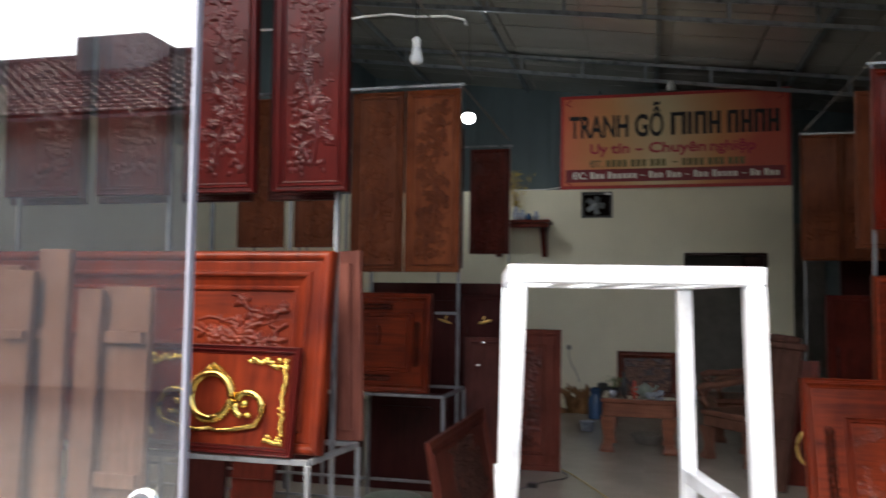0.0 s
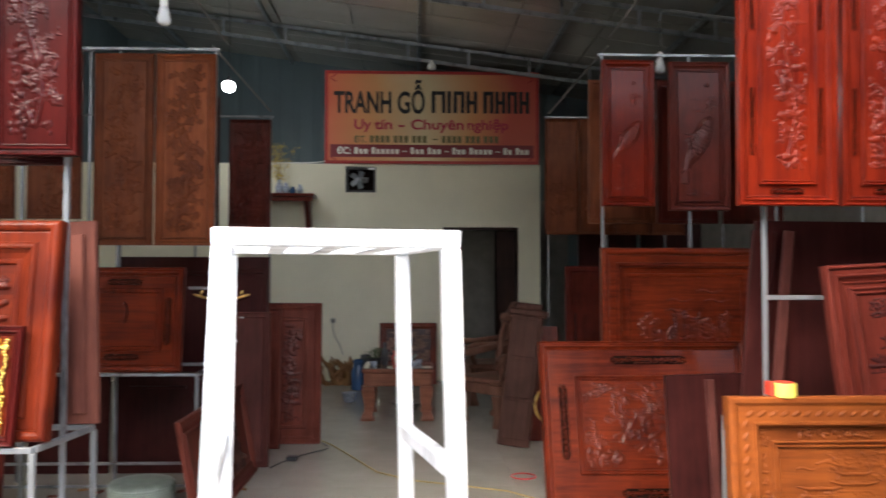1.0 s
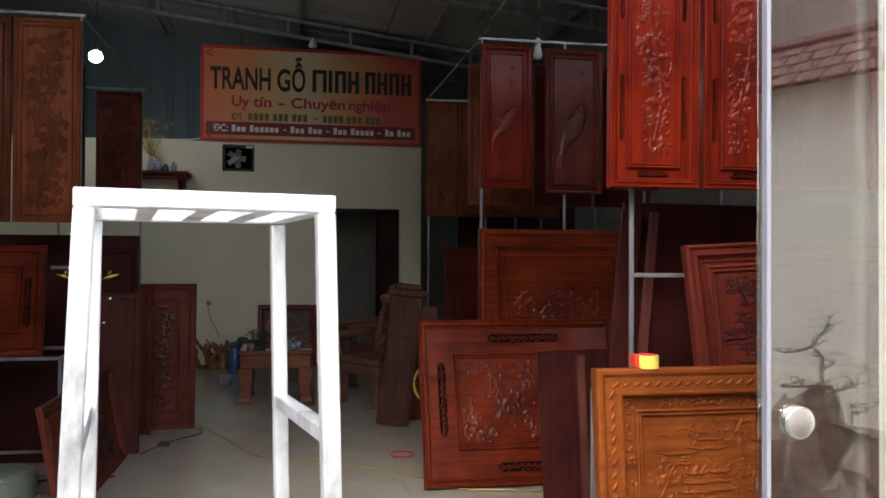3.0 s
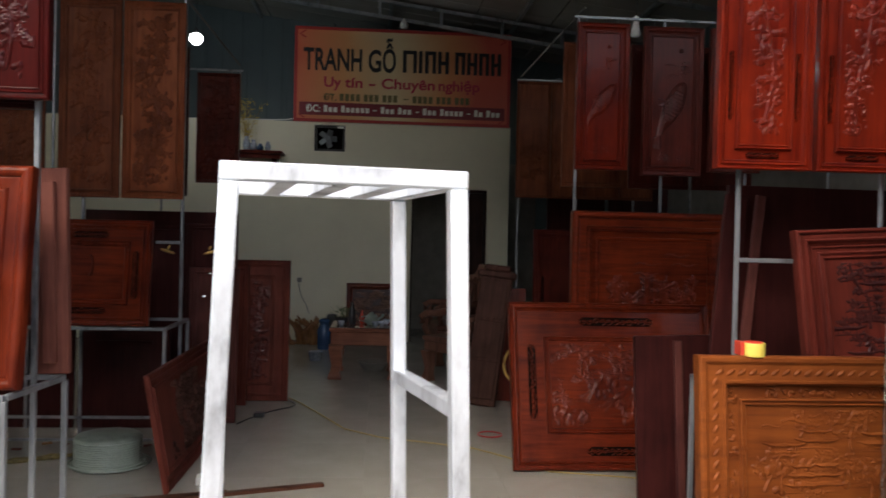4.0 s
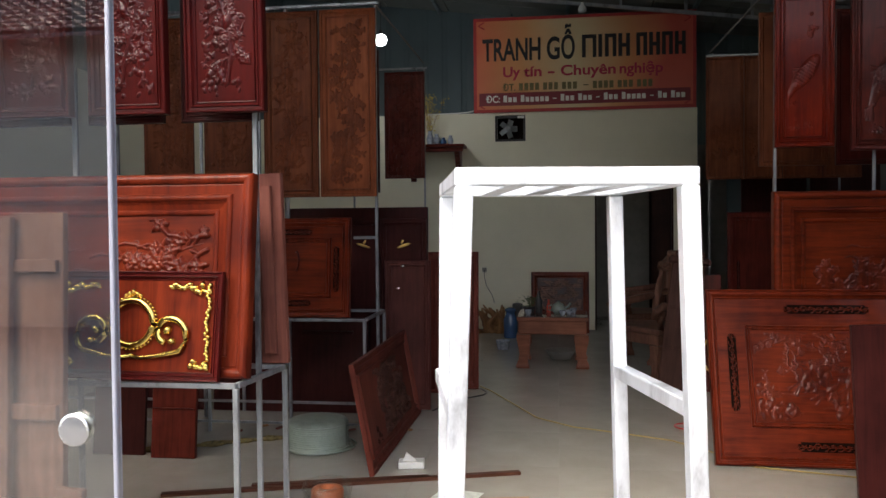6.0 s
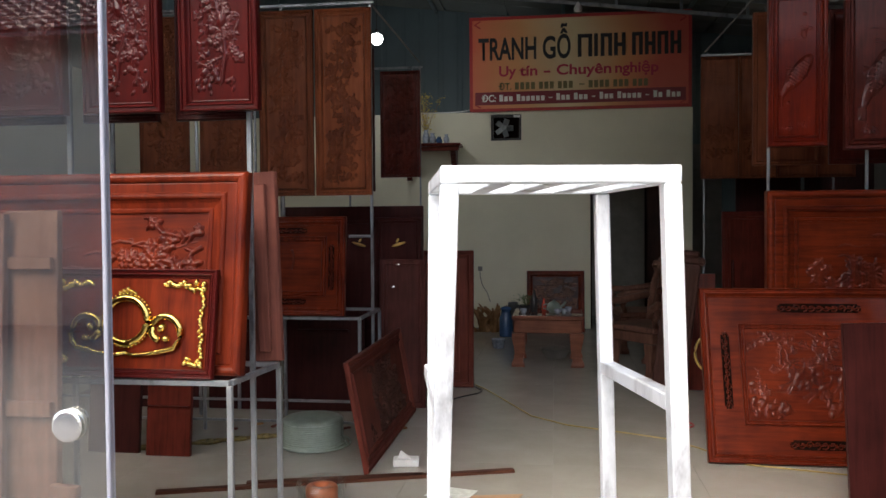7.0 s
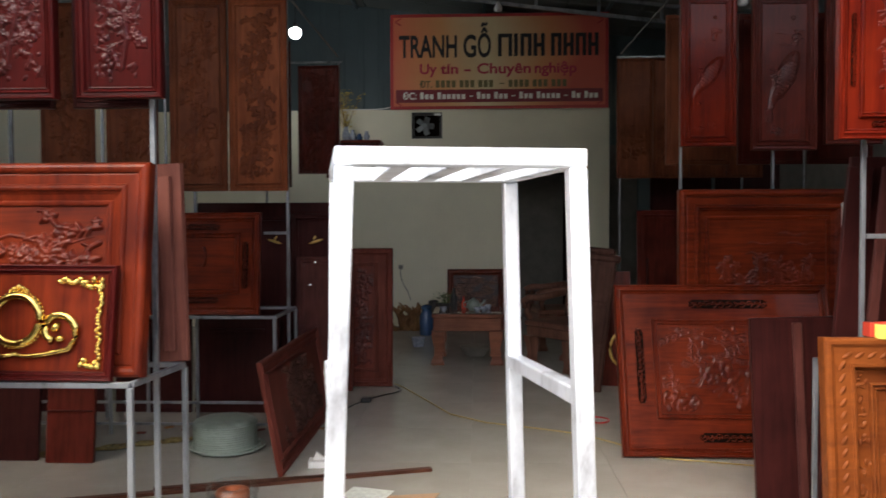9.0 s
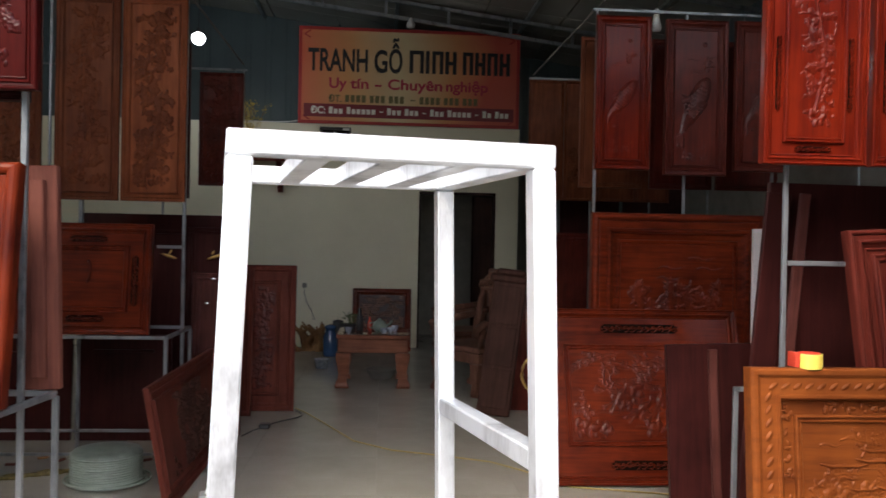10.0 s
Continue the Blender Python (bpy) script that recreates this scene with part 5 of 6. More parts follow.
sh = thing("altar_shelf", pose(-1.50, 11.748, 2.44), "dark wooden wall shelf with a scrolled bracket", "shelf")
part("top", Soup().box(-0.42, 0.375, -0.36, 0, 0.02, 0.06, 0.006), W_MAROON, sh)
part("apron", Soup().box(-0.40, 0.355, -0.33, -0.30, -0.04, 0.018, 0.004), W_MAROON, sh)
for x in (-0.36, 0.27):
    s = Soup()
    for k in range(10):
        s.box(x - 0.035, x + 0.035, -0.32 + k * 0.029, 0, -0.03 - k * 0.043, 0.018 - k * 0.040, 0.003)
    part("bracket", s, W_MAROON, sh)
va = thing("flower_vase", pose(-1.60, 11.52, 2.501), "slim pale vase with sparse yellow blossom branches", "vase")
part("vase", Soup().lathe([(0.03, 0), (0.045, 0.03), (0.05, 0.09), (0.025, 0.16), (0.03, 0.19)], (0, 0, 0), 16), M_PORCELAIN, va, smooth=True)
rng = random.Random(3)
st_ = Soup()
bl = Soup()
for k in range(9):
    p = [(0, 0, 0.15)]
    dx, dy = rng.uniform(-0.2, 0.2), rng.uniform(-0.1, 0.1)
    for i in range(1, 6):
        p.append((dx * i / 5 + rng.gauss(0, 0.012), dy * i / 5, 0.15 + 0.095 * i + rng.gauss(0, 0.01)))
    st_.tube(p, 0.004, 5, [1, 0.9, 0.8, 0.7, 0.6, 0.5])
    for q in p[1:]:
        for _ in range(9):
            r = rng.uniform(0.008, 0.017)
            c = Vector(q) + Vector((rng.gauss(0, 0.03), rng.gauss(0, 0.03), rng.gauss(0, 0.03)))
            n = Vector((rng.gauss(0, 1), rng.gauss(0, 1), rng.gauss(0, 1))).normalized()
            u = n.orthogonal().normalized() * r
            w_ = n.cross(u)
            bl.add([c + u, c + w_ * 0.6 + n * 0.004, c - u, c - w_ * 0.6 + n * 0.004], [(0, 1, 2), (0, 2, 3)])
part("branches", st_, W_ROOT, va)
tagged(part("blossom", bl, M_PETAL, va, "small yellow blossoms"), kind="stuff")
for x, h, r, mt in ((-1.52, 0.15, 0.05, M_PORCELAIN), (-1.43, 0.10, 0.045, M_BLUE), (-1.33, 0.13, 0.04, M_PORCELAIN), (-1.62, 0.12, 0.035, M_PORCELAIN)):
    j = thing("altar_jar", pose(x, 11.57, 2.501), "small blue and white porcelain jar on the shelf", "jar", "altar jars")
    part("body", Soup().lathe([(r * 0.6, 0), (r, h * 0.35), (r * 0.95, h * 0.6), (r * 0.5, h * 0.85), (r * 0.6, h)], (0, 0, 0), 14), mt, j, smooth=True)

sk = thing("wall_socket", pose(-0.90, 11.748, 0.81), "small grey wall socket with a dangling black lead", "socket")
part("plate", Soup().box(-0.03, 0.03, -0.012, 0, -0.03, 0.03, 0.004), M_DIM, sk)
part("lead", Soup().tube([(0, -0.02, 0), (0.0, -0.03, -0.1), (0.03, -0.03, -0.22), (0.10, -0.04, -0.33), (0.14, -0.05, -0.45)], 0.0045, 6), M_CAST, sk)

# ---- tea table, chairs and things round them ----
tb = thing("tea_table", pose(0.04, 9.02, 0), "low reddish wooden tea table with carved cabriole legs and glass top", "table")
TW, TD, TH = 0.70, 0.66, 0.505
part("top", Soup().box(-TW / 2, TW / 2, -TD / 2, TD / 2, TH - 0.035, TH, 0.006), W_TABLE, tb)
part("apron", Soup().box(-TW / 2 + 0.015, TW / 2 - 0.015, -TD / 2 + 0.015, TD / 2 - 0.015, TH - 0.17, TH - 0.036, 0.01), W_TABLE, tb)
for sx in (-1, 1):
    for sy in (-1, 1):
        s = Soup().loft([(sx * (TW / 2 - o - w / 2), sy * (TD / 2 - o - w / 2), w, z) for o, w, z in ((0.0, 0.125, 0), (-0.008, 0.13, 0.022), (0.0, 0.11, 0.05), (0.022, 0.088, 0.09),
                         (0.026, 0.092, 0.14), (0.018, 0.112, 0.19), (0.008, 0.120, 0.24), (-0.002, 0.130, 0.29), (0.0, 0.135, 0.335))])
        part("leg", s, W_TABLE, tb)
gt = part("glass_top", Soup().box(-TW / 2 + 0.01, TW / 2 - 0.01, -TD / 2 + 0.01, TD / 2 - 0.01, TH + 0.001, TH + 0.009, 0.002), M_FILM, tb)
gt.visible_shadow = False


def vessel(name, x, y, z, prof, mat, label, cat, group="tea things"):
    v = thing(name, pose(x, y, z), label, cat, group)
    part("body", Soup().lathe(prof, (0, 0, 0), 16), mat, v, smooth=True)
    return v


zt2 = TH + 0.0095
tp2 = vessel("teapot", 0.10, 8.95, zt2, [(0.04, 0), (0.065, 0.03), (0.07, 0.06), (0.05, 0.10), (0.02, 0.115), (0.012, 0.13)], M_WRAP, "rounded green-grey teapot on the table", "teapot")
part("spout", Soup().tube([(0.06, 0, 0.05), (0.10, 0, 0.08), (0.12, 0, 0.11)], 0.012, 8), M_WRAP, tp2)
part("handle", Soup().tube([(-0.06, 0, 0.09), (-0.10, 0, 0.08), (-0.10, 0, 0.04), (-0.06, 0, 0.03)], 0.007, 8), M_WRAP, tp2)
vessel("bottle", -0.10, 9.0, zt2, [(0.035, 0), (0.036, 0.12), (0.018, 0.17), (0.014, 0.22), (0.016, 0.225)], M_CAST, "dark glass bottle on the table", "bottle")
vessel("bottle", 0.0, 9.08, zt2, [(0.022, 0), (0.023, 0.07), (0.011, 0.10), (0.010, 0.13), (0.014, 0.133)], M_TAPERED, "red bottle on the table", "bottle")
for x, y in ((0.2, 8.86), (0.25, 9.05), (-0.2, 8.85), (0.14, 8.80)):
    vessel("tea_cup", x, y, zt2, [(0.02, 0), (0.03, 0.02), (0.035, 0.05), (0.031, 0.05), (0.02, 0.012)], M_PORCELAIN, "small white tea cup on the table", "cup")
pt = thing("potted_plant", pose(-0.2, 9.1, zt2), "small dark green plant in a pot on the table", "plant")
part("pot", Soup().lathe([(0.05, 0), (0.07, 0.06), (0.065, 0.06), (0.045, 0.03)], (0, 0, 0), 14), M_CAST, pt)
lv = Soup()
for k in range(90):
    a, r = rng.uniform(0, 6.28), rng.uniform(0.02, 0.13)
    c = Vector((math.cos(a) * r, math.sin(a) * r, 0.06 + rng.uniform(0, 0.10)))
    u = Vector((math.cos(a), math.sin(a), rng.uniform(-0.4, 0.6))) * 0.03
    w_ = Vector((-math.sin(a), math.cos(a), 0.2)) * 0.012
    lv.add([c - u, c + w_, c + u, c - w_], [(0, 1, 2), (0, 2, 3)])
tagged(part("foliage", lv, M_LEAF, pt), kind="stuff")
vessel("basin", 0.12, 9.30, 0, [(0.10, 0), (0.16, 0.09), (0.17, 0.10), (0.16, 0.10), (0.09, 0.012)], M_DIM, "grey bowl under the table", "bowl")
vessel("water_flask", -0.50, 10.9, 0, [(0.08, 0), (0.085, 0.02), (0.085, 0.24), (0.06, 0.29), (0.055, 0.33), (0.07, 0.335), (0.07, 0.36), (0.03, 0.38)], M_BLUE, "blue vacuum flask with a dark lid on the floor", "flask")
vessel("dark_flask", -0.42, 11.1, 0, [(0.07, 0), (0.075, 0.25), (0.05, 0.30), (0.07, 0.33), (0.065, 0.41), (0.02, 0.42)], M_CAST, "black vacuum flask on the floor", "flask")
vessel("bucket", -0.53, 9.92, 0, [(0.06, 0), (0.08, 0.10), (0.087, 0.105), (0.08, 0.105), (0.055, 0.01)], M_PORCELAIN, "small pale plastic bucket on the floor", "bucket")
panel("framed_picture", pose(0.12, 11.38, 0.0, -8, 0, 0), 0.75, 0.80, W_RED, LANDSCAPE, 81, "red-brown framed relief picture leaning on the wall", ST, 0.08, 0.04, field=W_DARK, carving=W_DUSTY)

rt = thing("driftwood_root", pose(-0.78, 11.35, 0), "gnarled pale driftwood root standing by the wall", "root")
s = Soup()
rng = random.Random(8)
for k in range(16):
    x, y, z = rng.uniform(-0.12, 0.12), rng.uniform(-0.1, 0.1), 0.0
    pts, a = [], rng.uniform(0, 6.28)
    for i in range(7):
        pts.append((x, y, z))
        x += math.cos(a) * 0.04 + rng.gauss(0, 0.028)
        y += math.sin(a) * 0.02 + rng.gauss(0, 0.015)
        z += rng.uniform(0.035, 0.072)
    s.tube(pts, rng.uniform(0.03, 0.055), 7, [1.2, 1.1, 0.95, 0.8, 0.65, 0.45, 0.25])
tagged(part("root", s, W_ROOT, rt, smooth=True), kind="stuff")


def armchair(m, label):
    """A heavy carved armchair; it faces -y."""
    c = thing("armchair", m, label, "chair", "carved armchairs")
    part("seat", Soup().box(-0.32, 0.32, -0.30, 0.28, 0.40, 0.45, 0.012), W_CHAIR, c)
    part("seat_apron", Soup().box(-0.30, 0.30, -0.29, 0.26, 0.30, 0.399, 0.012), W_CHAIR, c)
    for sx in (-1, 1):
        for y in (-0.25, 0.23):
            s = Soup().loft([(sx * (0.26 + o), y, w, z) for o, w, z in ((0.01, 0.10, 0), (0.015, 0.10, 0.03), (0.0, 0.075, 0.07), (-0.012, 0.07, 0.13), (-0.004, 0.085, 0.20), (0.006, 0.105, 0.26), (0.006, 0.11, 0.30))])
            part("leg", s, W_CHAIR, c)
        part("arm", Soup().tube([(sx * 0.30, 0.24, 0.70), (sx * 0.31, 0.10, 0.68), (sx * 0.32, -0.10, 0.655), (sx * 0.32, -0.24, 0.66), (sx * 0.315, -0.31, 0.63), (sx * 0.31, -0.30, 0.57)], 0.036, 10), W_CHAIR, c, smooth=True)
        part("arm_post", Soup().tube([(sx * 0.29, -0.24, 0.449), (sx * 0.31, -0.27, 0.53), (sx * 0.315, -0.23, 0.60), (sx * 0.31, -0.24, 0.645)], 0.032, 10), W_CHAIR, c, smooth=True)
        part("back_post", Soup().tube([(sx * 0.27, 0.24, 0.449), (sx * 0.28, 0.27, 0.65), (sx * 0.25, 0.30, 0.85), (sx * 0.24, 0.31, 0.98)], 0.036, 10), W_CHAIR, c, smooth=True)
    part("splat", Soup().box(-0.12, 0.12, 0.26, 0.295, 0.449, 0.96, 0.01), W_CHAIR, c)
    s = Soup().box(-0.29, 0.29, 0.285, 0.345, 0.94, 1.04, 0.02)
    s.box(-0.17, 0.17, 0.285, 0.345, 1.03, 1.12, 0.03)
    for k in range(9):
        s.dome(-0.24 + 0.06 * k, 0.99 + 0.05 * (1 - abs(k - 4) / 4), 0.035, 0.03, 0.03, k, 0.287, 8)
    part("crest", s, W_CHAIR, c)
    return c


armchair(pose(1.03, 8.64, 0, 0, 0, -52), "dark carved wooden armchair beside the tea table")
armchair(pose(1.06, 9.95, 0, 0, 0, -82), "dark carved wooden armchair near the doorway")

sl = thing("carved_headboard", pose(1.03, 7.50, 0, -9, 6, -14), "dark carved headboard slab leaning against a chair", "headboard")
part("plank", Soup().box(-0.135, 0.135, -0.05, 0, 0, 1.09, 0.01), W_HEAD, sl)
part("crest", Soup().box(-0.17, 0.17, -0.06, 0.0, 1.085, 1.15, 0.02).box(-0.12, 0.12, -0.06, 0, 1.145, 1.20, 0.025), W_HEAD, sl)
for k in range(3):
    part("raised_board", Soup().box(-0.105, 0.105, -0.062, -0.049, 0.06 + k * 0.34, 0.375 + k * 0.34, 0.006), W_HEAD, sl)
board("board", pose(1.30, 7.72, 0.0, -5, 0, -6), 0.30, 0.98, 0.03, W_MAROON, "maroon board leaning beside the headboard slab")

# ---- on the shop floor ----
co = thing("hose_coil", pose(-1.432, 5.70, 0), "pale green coil of plastic hose on the floor", "hose coil")
for k in range(12):
    r = 0.186 + 0.0015 * ((k * 5) % 3)
    part("turn", Soup().tube([(math.cos(a * math.pi / 20) * r, math.sin(a * math.pi / 20) * r, 0.009 + k * 0.0134) for a in range(41)], 0.0076, 8), M_HOSE, co, smooth=True)
for k, (r, dx) in enumerate(((0.207, 0.012), (0.222, 0.022), (0.215, -0.004))):
    part("loose_turn", Soup().tube([(dx + math.cos(a * math.pi / 20) * r, -0.01 + math.sin(a * math.pi / 20) * r, 0.0095 + k * 0.007) for a in range(41)], 0.0075, 6), M_HOSE, co, smooth=True)
part("inner_core", Soup().lathe([(0.165, 0.0), (0.17, 0.158), (0.14, 0.162), (0.135, 0.0)], (0, 0, 0), 28), M_HOSE, co, smooth=True)
part("wrapping", Soup().lathe([(0.194, 0.150), (0.193, 0.168), (0.180, 0.180), (0.12, 0.186), (0.05, 0.190), (0.01, 0.191)], (0, 0, 0), 28), M_WRAP, co, "dull green wrapping", True)

sp = thing("wire_spool", pose(-1.06, 4.63, 0), "spool of copper wire wrapped in clear film on the floor", "spool")
part("winding", Soup().lathe([(0.065, 0.0), (0.080, 0.012), (0.082, 0.082), (0.074, 0.092), (0.036, 0.095), (0.034, 0.06)], (0, 0, 0), 24), M_COPPER, sp, smooth=True)
wr = part("film", Soup().lathe([(0.125, 0.0), (0.118, 0.05), (0.13, 0.09), (0.122, 0.12), (0.115, 0.118), (0.12, 0.05)], (0, 0, 0), 11), M_FILM, sp, "clear crumpled film")
wr.visible_shadow = False
for x0, y0, x1, y1 in ((-1.97, 4.66, -0.12, 5.26), (-1.55, 4.86, -0.62, 5.12)):
    a = math.degrees(math.atan2(y1 - y0, x1 - x0))
    L = math.hypot(x1 - x0, y1 - y0)
    sp2 = thing("wooden_strip", pose(x0, y0, 0.0005, 0, 0, a), "thin brown wooden strip lying on the floor", "strip", "floor strips")
    part("strip", Soup().box(0, L, -0.02, 0.025, 0, 0.018, 0.002), W_STRIP, sp2)
cd = thing("cardboard_sheet", pose(-0.33, 4.70, 0.0005, 0, 0, 12), "torn brown cardboard sheet on the floor", "cardboard")
part("sheet", Soup().add([(-0.42, -0.1, 0.002), (0.18, -0.12, 0.002), (0.30, 0.08, 0.010), (-0.1, 0.1, 0.004), (-0.42, -0.1, 0.006), (0.18, -0.12, 0.006), (0.30, 0.08, 0.014), (-0.1, 0.1, 0.008)],
                         [(0, 1, 2, 3), (4, 5, 6, 7), (0, 1, 5, 4), (1, 2, 6, 5), (2, 3, 7, 6), (3, 0, 4, 7)]), M_CARD, cd)
lf = thing("leaflet", pose(-0.42, 4.82, 0.009, 0, 0, -15), "printed pale leaflet lying on cardboard", "leaflet")
part("paper", Soup().box(-0.12, 0.11, -0.08, 0.09, 0.0, 0.002), M_PAPER, lf)
bx = thing("white_box", pose(-0.755, 5.33, 0, 0, 0, 8), "small white plastic part lying on the floor", "plastic part")
part("base", Soup().box(-0.075, 0.075, -0.05, 0.05, 0, 0.04, 0.005), M_WHITEPL, bx)
part("fin", Soup().add([(-0.05, -0.01, 0.04), (0.03, -0.01, 0.04), (-0.03, -0.01, 0.085), (-0.05, 0.01, 0.04), (0.03, 0.01, 0.04), (-0.03, 0.01, 0.085)], [(0, 1, 2), (3, 4, 5), (0, 1, 4, 3), (1, 2, 5, 4), (2, 0, 3, 5)]), M_WHITEPL, bx)
yc = thing("yellow_cable", pose(0, 0, 0.0), "thin yellow power cable lying across the floor", "cable")
part("cable", Soup().tube([(-0.58, 7.72, 0.008), (-0.48, 7.55, 0.008), (-0.30, 7.15, 0.008), (-0.06, 6.6, 0.008), (0.2, 6.35, 0.008), (0.5, 6.22, 0.008), (0.82, 6.06, 0.008), (1.0, 5.85, 0.008), (1.22, 5.52, 0.008), (1.52, 5.44, 0.008), (1.8, 5.36, 0.008)], 0.0048, 6), M_YCABLE, yc, smooth=True)
bc = thing("black_cable", pose(0, 0, 0), "black cable with a plug on the floor", "cable")
part("lead", Soup().tube([(-0.56, 7.6, 0.008), (-0.515, 7.52, 0.006), (-0.50, 7.45, 0.006), (-0.53, 7.36, 0.006), (-0.60, 7.28, 0.006), (-0.68, 7.17, 0.006), (-0.72, 7.08, 0.006), (-0.80, 6.92, 0.006), (-0.85, 6.75, 0.006)], 0.005, 6), M_CAST, bc, smooth=True)
part("plug", Soup().box(-0.77, -0.69, 6.98, 7.06, 0, 0.035, 0.008), M_CAST, bc)
rs = thing("red_ring", pose(0.98, 6.46, 0), "flat red plastic ring on the floor", "ring")
part("ring", Soup().tube([(math.cos(a * math.pi / 12) * 0.085, math.sin(a * math.pi / 12) * 0.085, 0.006) for a in range(25)], 0.006, 6), M_BANRED, rs, smooth=True)
tw = thing("green_tape_strip", pose(-1.98, 5.72, 0, 0, 0, 27), "rumpled green and gold ribbon along the floor", "ribbon")
s = Soup()
rng = random.Random(12)
for q in range(3):
    s.tube([(-0.65 + k * 0.05, 0.02 * (q - 1) + rng.gauss(0, 0.008), 0.012 + 0.006 * math.sin(k * 1.7 + q * 2)) for k in range(27)], 0.011, 6)
tagged(part("ribbon", s, M_CORD, tw, smooth=True), kind="stuff")
for k in range(10):
    c = thing("wood_offcut", pose(-2.1 + 0.13 * k, 6.02 + 0.05 * ((k * 7) % 4), 0, 0, 0, 37 * k), "small pale wood offcut on the floor", "offcut", "offcuts")
    part("chip", Soup().box(-0.03, 0.03, -0.012, 0.012, 0, 0.012, 0.003), W_ROOT if k % 2 else W_PALE, c)

# ---- raw planks behind the fixed glass ----
PL = "raw planks behind the glass"
for i, (xa, xb, y, h, ry) in enumerate(((-1.645, -1.462, 3.06, 1.46, 0.0), (-1.725, -1.635, 3.02, 1.45, 0.6), (-1.80, -1.715, 2.985, 1.575, -0.4), (-1.90, -1.775, 3.04, 1.585, 0.3), (-1.985, -1.88, 2.99, 1.51, 0.5), (-2.13, -1.975, 3.05, 1.53, 0.0))):
    board("plank", pose((xa + xb) / 2, y, 0, -2.0, ry, 0), xb - xa, h, 0.03, W_DUSTY, "dusty raw wooden plank standing behind the glass", [(-0.08, 0.08, 1.27, 1.31), (-0.08, 0.08, 0.80, 0.85)] if i == 0 else ([(-0.045, 0.045, 1.28, 1.31)] if i in (3, 4) else ()), PL)
board("plank", pose(-1.40, 2.93, 0, -3, 3, 0), 0.09, 0.62, 0.03, W_DUSTY, "short raw plank standing behind the glass", (), PL)

# ---- the yard and the house across, seen in the glass ----
YARD = pose(3.3, -0.75, 0, 0, 0, 64.8)
setting("yard_wall", Soup().box(-8.0, 2.9, -0.2, 0.0, -0.1, 2.48, 0.004, YARD), M_YARD, "cream rendered yard wall", "wall")
rf = thing("wall_coping", YARD, "red-brown tiled coping along the yard wall", "coping")
rf["kind"] = "structure"
first = None
for k in range(46):
    for i in range(4):
        m = Matrix.Translation((2.8 - k * 0.17 - 0.085 * (i % 2), 0.13 - 0.085 * i, 2.495 + 0.078 * i)) @ Matrix.Rotation(radians(-38), 4, "X")
        if first is None:
            first = part("tile", Soup().box(-0.08, 0.08, -0.075, 0.075, -0.012, 0.016, 0.006), M_TERRA, rf)
            first.matrix_basis = m
        else:
            o = new("tile", first.data)
            o.parent, o.matrix_basis = rf, m
part("ridge_cap", Soup().tube([(-5.0, -0.17, 2.78), (2.88, -0.17, 2.78)], 0.05, 8), M_TERRA, rf)
setting("upper_wall", Soup().box(-8.0, 2.9, -0.75, -0.6, -0.1, 3.9, 0.004, YARD), M_FACADE, "weathered brown neighbouring wall", "wall")
rk = thing("rockery", pose(2.33, 0.70, 0), "dark weathered rock on which a small bonsai grows", "rock")
rng = random.Random(12)
for cx, cy, cz, r, hgt in ((0, 0, 0.0, 0.30, 0.86), (0.06, 0.28, 0.0, 0.28, 0.76), (0.0, -0.30, 0.0, 0.30, 0.72), (0.05, -0.62, 0.0, 0.3, 0.62), (0.1, 0.55, 0.0, 0.24, 0.5)):
    prof = [(r * (1 - 0.75 * (i / 7) ** 1.6) * rng.uniform(0.85, 1.15), cz + hgt * i / 7) for i in range(8)]
    s = Soup().lathe(prof, (cx, cy, 0), 11)
    s.v = [(x + rng.gauss(0, 0.035), y + rng.gauss(0, 0.035), max(0, z + rng.gauss(0, 0.03))) for x, y, z in s.v]
    part("boulder", s, M_ROCK, rk)
bt = thing("bonsai", pose(2.335, 0.72, 0.84), "small gnarled bonsai with sparse leaves on a rock", "bonsai")
s, lv = Soup(), Soup()


def bough(pts, rad, leaves):
    """A crooked bough through (x, z) points with side twigs and small leaves near its end."""
    q = [Vector((x, rng.gauss(0, 0.012), z)) for x, z in pts]
    k = len(q)
    s.tube(q, rad, 6, [1 - 0.65 * i / (k - 1) for i in range(k)])
    for i in range(1, k):
        for _ in range(3):
            d = Vector((rng.gauss(0, 0.035), rng.gauss(0, 0.03), rng.uniform(0.0, 0.045)))
            s.tube([q[i], q[i] + d * 0.6, q[i] + d], rad * 0.3, 5, [1, 0.8, 0.5])
            for _ in range(leaves if i > 1 else 0):
                c = q[i] + d + Vector((rng.gauss(0, 0.014), rng.gauss(0, 0.014), rng.gauss(0, 0.009)))
                n = Vector((rng.gauss(0, 1), rng.gauss(0, 1), 1.5)).normalized()
                u = n.orthogonal().normalized() * rng.uniform(0.007, 0.012)
                w_ = n.cross(u) * 0.6
                lv.add([c + u, c + w_, c - u, c - w_], [(0, 1, 2), (0, 2, 3)])


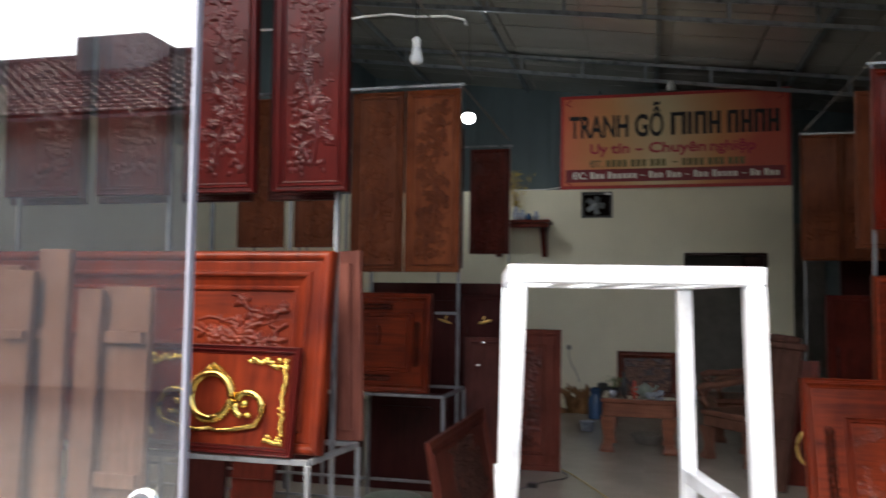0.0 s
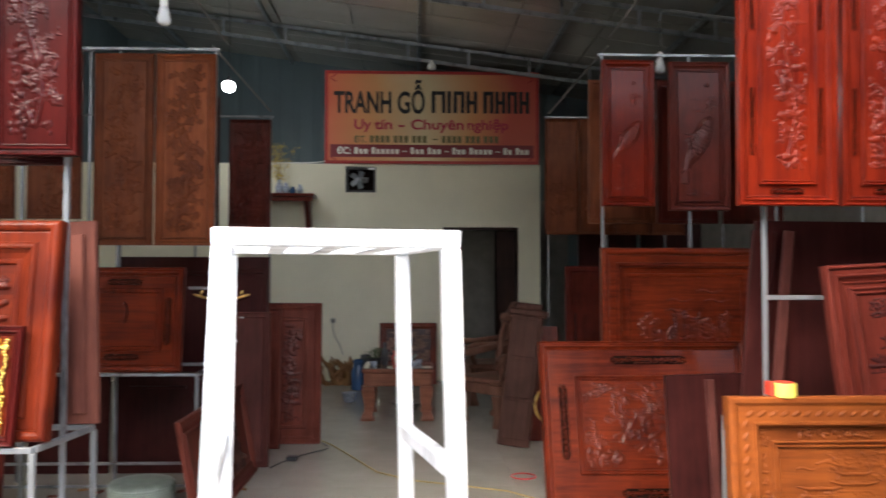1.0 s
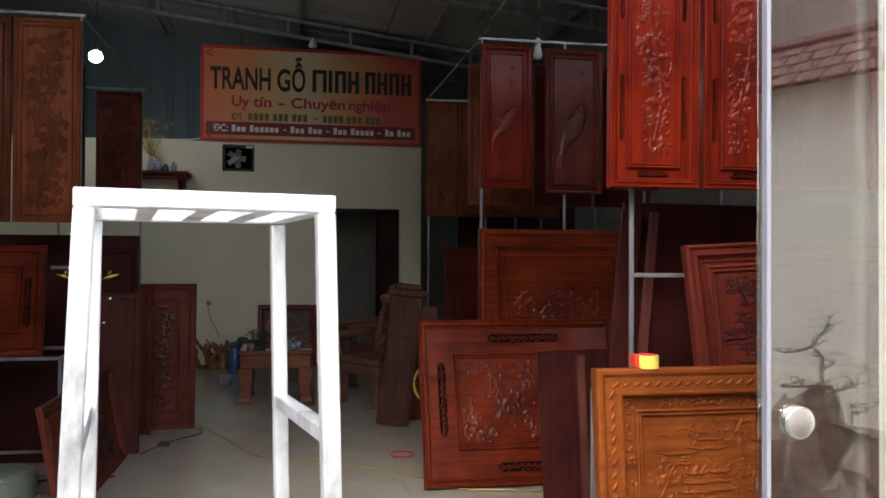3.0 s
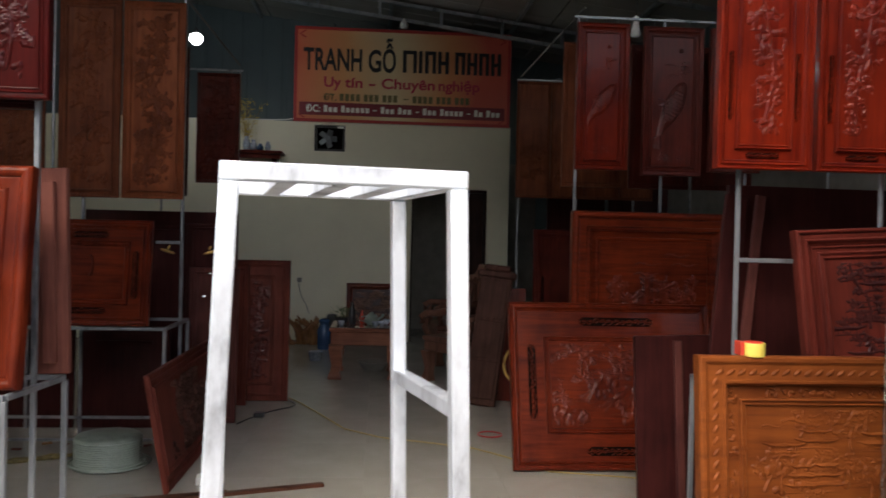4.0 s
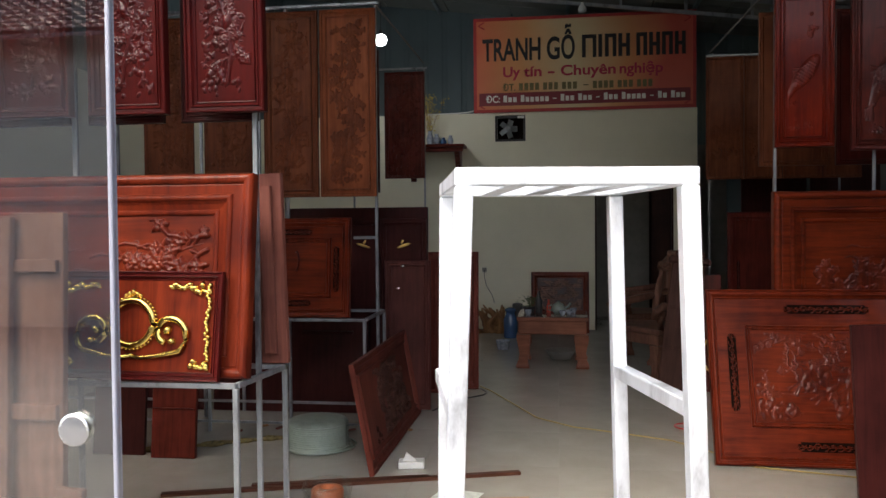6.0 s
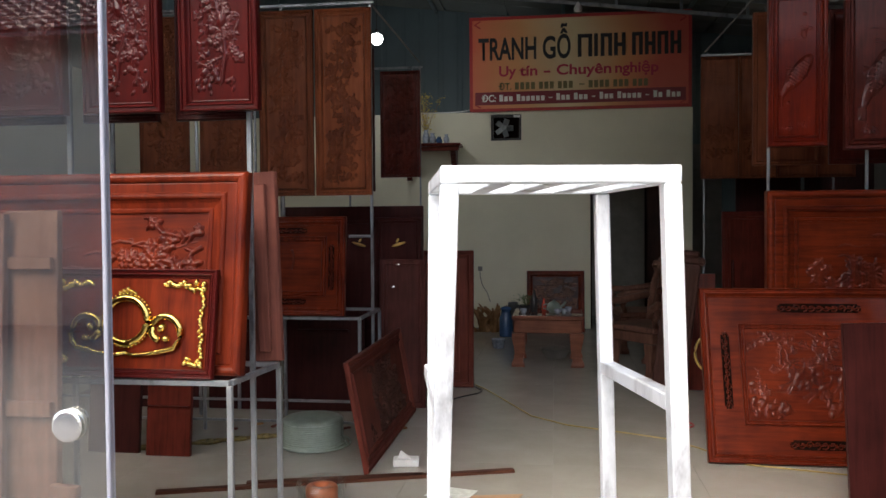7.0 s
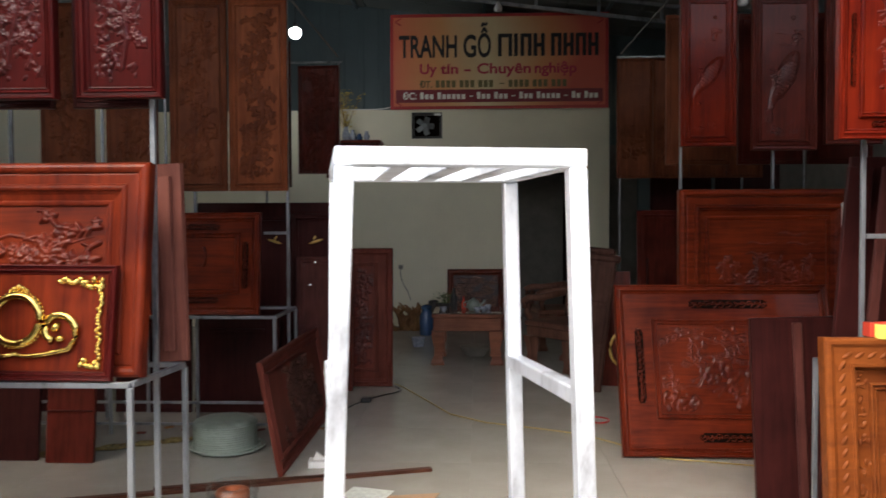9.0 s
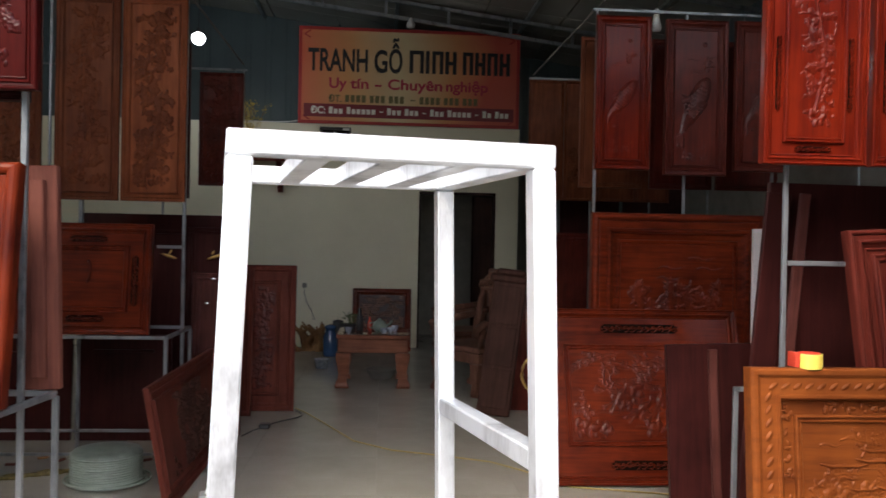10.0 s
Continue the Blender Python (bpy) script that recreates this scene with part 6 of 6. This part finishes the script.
bough([(0, -0.02), (-0.004, 0.05), (0.004, 0.11), (0.0, 0.165), (-0.045, 0.21), (-0.01, 0.245), (0.012, 0.28), (0.03, 0.33)], 0.011, 1)
bough([(-0.045, 0.21), (-0.10, 0.195), (-0.15, 0.185), (-0.18, 0.19)], 0.006, 1)
bough([(0.0, 0.045), (-0.05, 0.05), (-0.10, 0.045), (-0.145, 0.05)], 0.007, 5)
bough([(0.0, 0.045), (0.06, 0.03), (0.11, 0.04), (0.145, 0.05), (0.165, 0.10)], 0.007, 5)
bough([(0.002, 0.10), (0.03, 0.125), (0.05, 0.14)], 0.005, 4)
bough([(0.12, -0.11), (0.13, -0.06), (0.17, -0.07), (0.20, -0.06)], 0.006, 5)
tagged(part("trunk", s, M_ROCK, bt), kind="stuff")
tagged(part("crown", lv, M_LEAF, bt), kind="stuff")

hs = thing("house", pose(-7.5, -9.2, 0), "single-storey house with a red tiled roof across the yard", "house")
part("wall", Soup().box(-6, 6, -2.0, 2.0, -0.1, 4.25), M_FACADE, hs)
for sy in (1, -1):
    r = Soup()
    rows = 16
    for i in range(rows):
        y0, y1 = sy * 2.6 * (1 - i / rows), sy * 2.6 * (1 - (i + 1) / rows)
        z0 = 4.10 + 1.7 * i / rows
        z1 = 4.10 + 1.7 * (i + 1) / rows
        for k in range(60):
            x = -6.4 + k * 0.2133
            r.add([(x, y0, z0 + 0.05), (x + 0.07, y0, z0 + 0.09), (x + 0.14, y0, z0 + 0.09), (x + 0.2133, y0, z0 + 0.05), (x, y1, z1), (x + 0.07, y1, z1 + 0.04), (x + 0.14, y1, z1 + 0.04), (x + 0.2133, y1, z1)],
                  [(0, 1, 5, 4), (1, 2, 6, 5), (2, 3, 7, 6), (0, 1, 2, 3)])
    part("roof_deck", Soup().add([(x, sy * y, z) for z0 in (4.09, 4.04) for x, y, z in ((-6.4, 2.6, z0), (6.4, 2.6, z0), (6.4, 0.0, z0 + 1.7), (-6.4, 0.0, z0 + 1.7))],
                                 [(0, 1, 2, 3), (4, 5, 6, 7), (0, 1, 5, 4), (1, 2, 6, 5), (2, 3, 7, 6), (3, 0, 4, 7)]), M_TERRA, hs)
    tagged(part("roof_tiles", r, M_TERRA, hs, "red clay roof tiles"), kind="stuff")
part("ridge", Soup().tube([(-6.45, 0, 5.83), (6.45, 0, 5.83)], 0.10, 8), M_TERRA, hs)
part("stair_tower", Soup().box(-2.2, -0.75, -0.5, 0.8, 4.25, 5.98, 0.03), M_FACADE, hs)

# ---- floor tiles, last ----
TS = 0.8
tile = Soup().box(0.0006, TS - 0.0006, 0.0006, TS - 0.0006, -0.0055, 0.0)
first = None
flo = bpy.data.objects["floor"]
for i in range(-6, 6):
    for j in range(15):
        x, y = i * TS + 0.1, Y0 + 0.02 + j * TS
        if x + TS > X1 or x < X0 or y + TS > YB:
            continue
        if first is None:
            first = part("tile", tile, M_TILE, flo)
            first.location = (x, y, 0)
        else:
            o = new("tile", first.data)
            o.parent, o.location = flo, (x, y, 0)
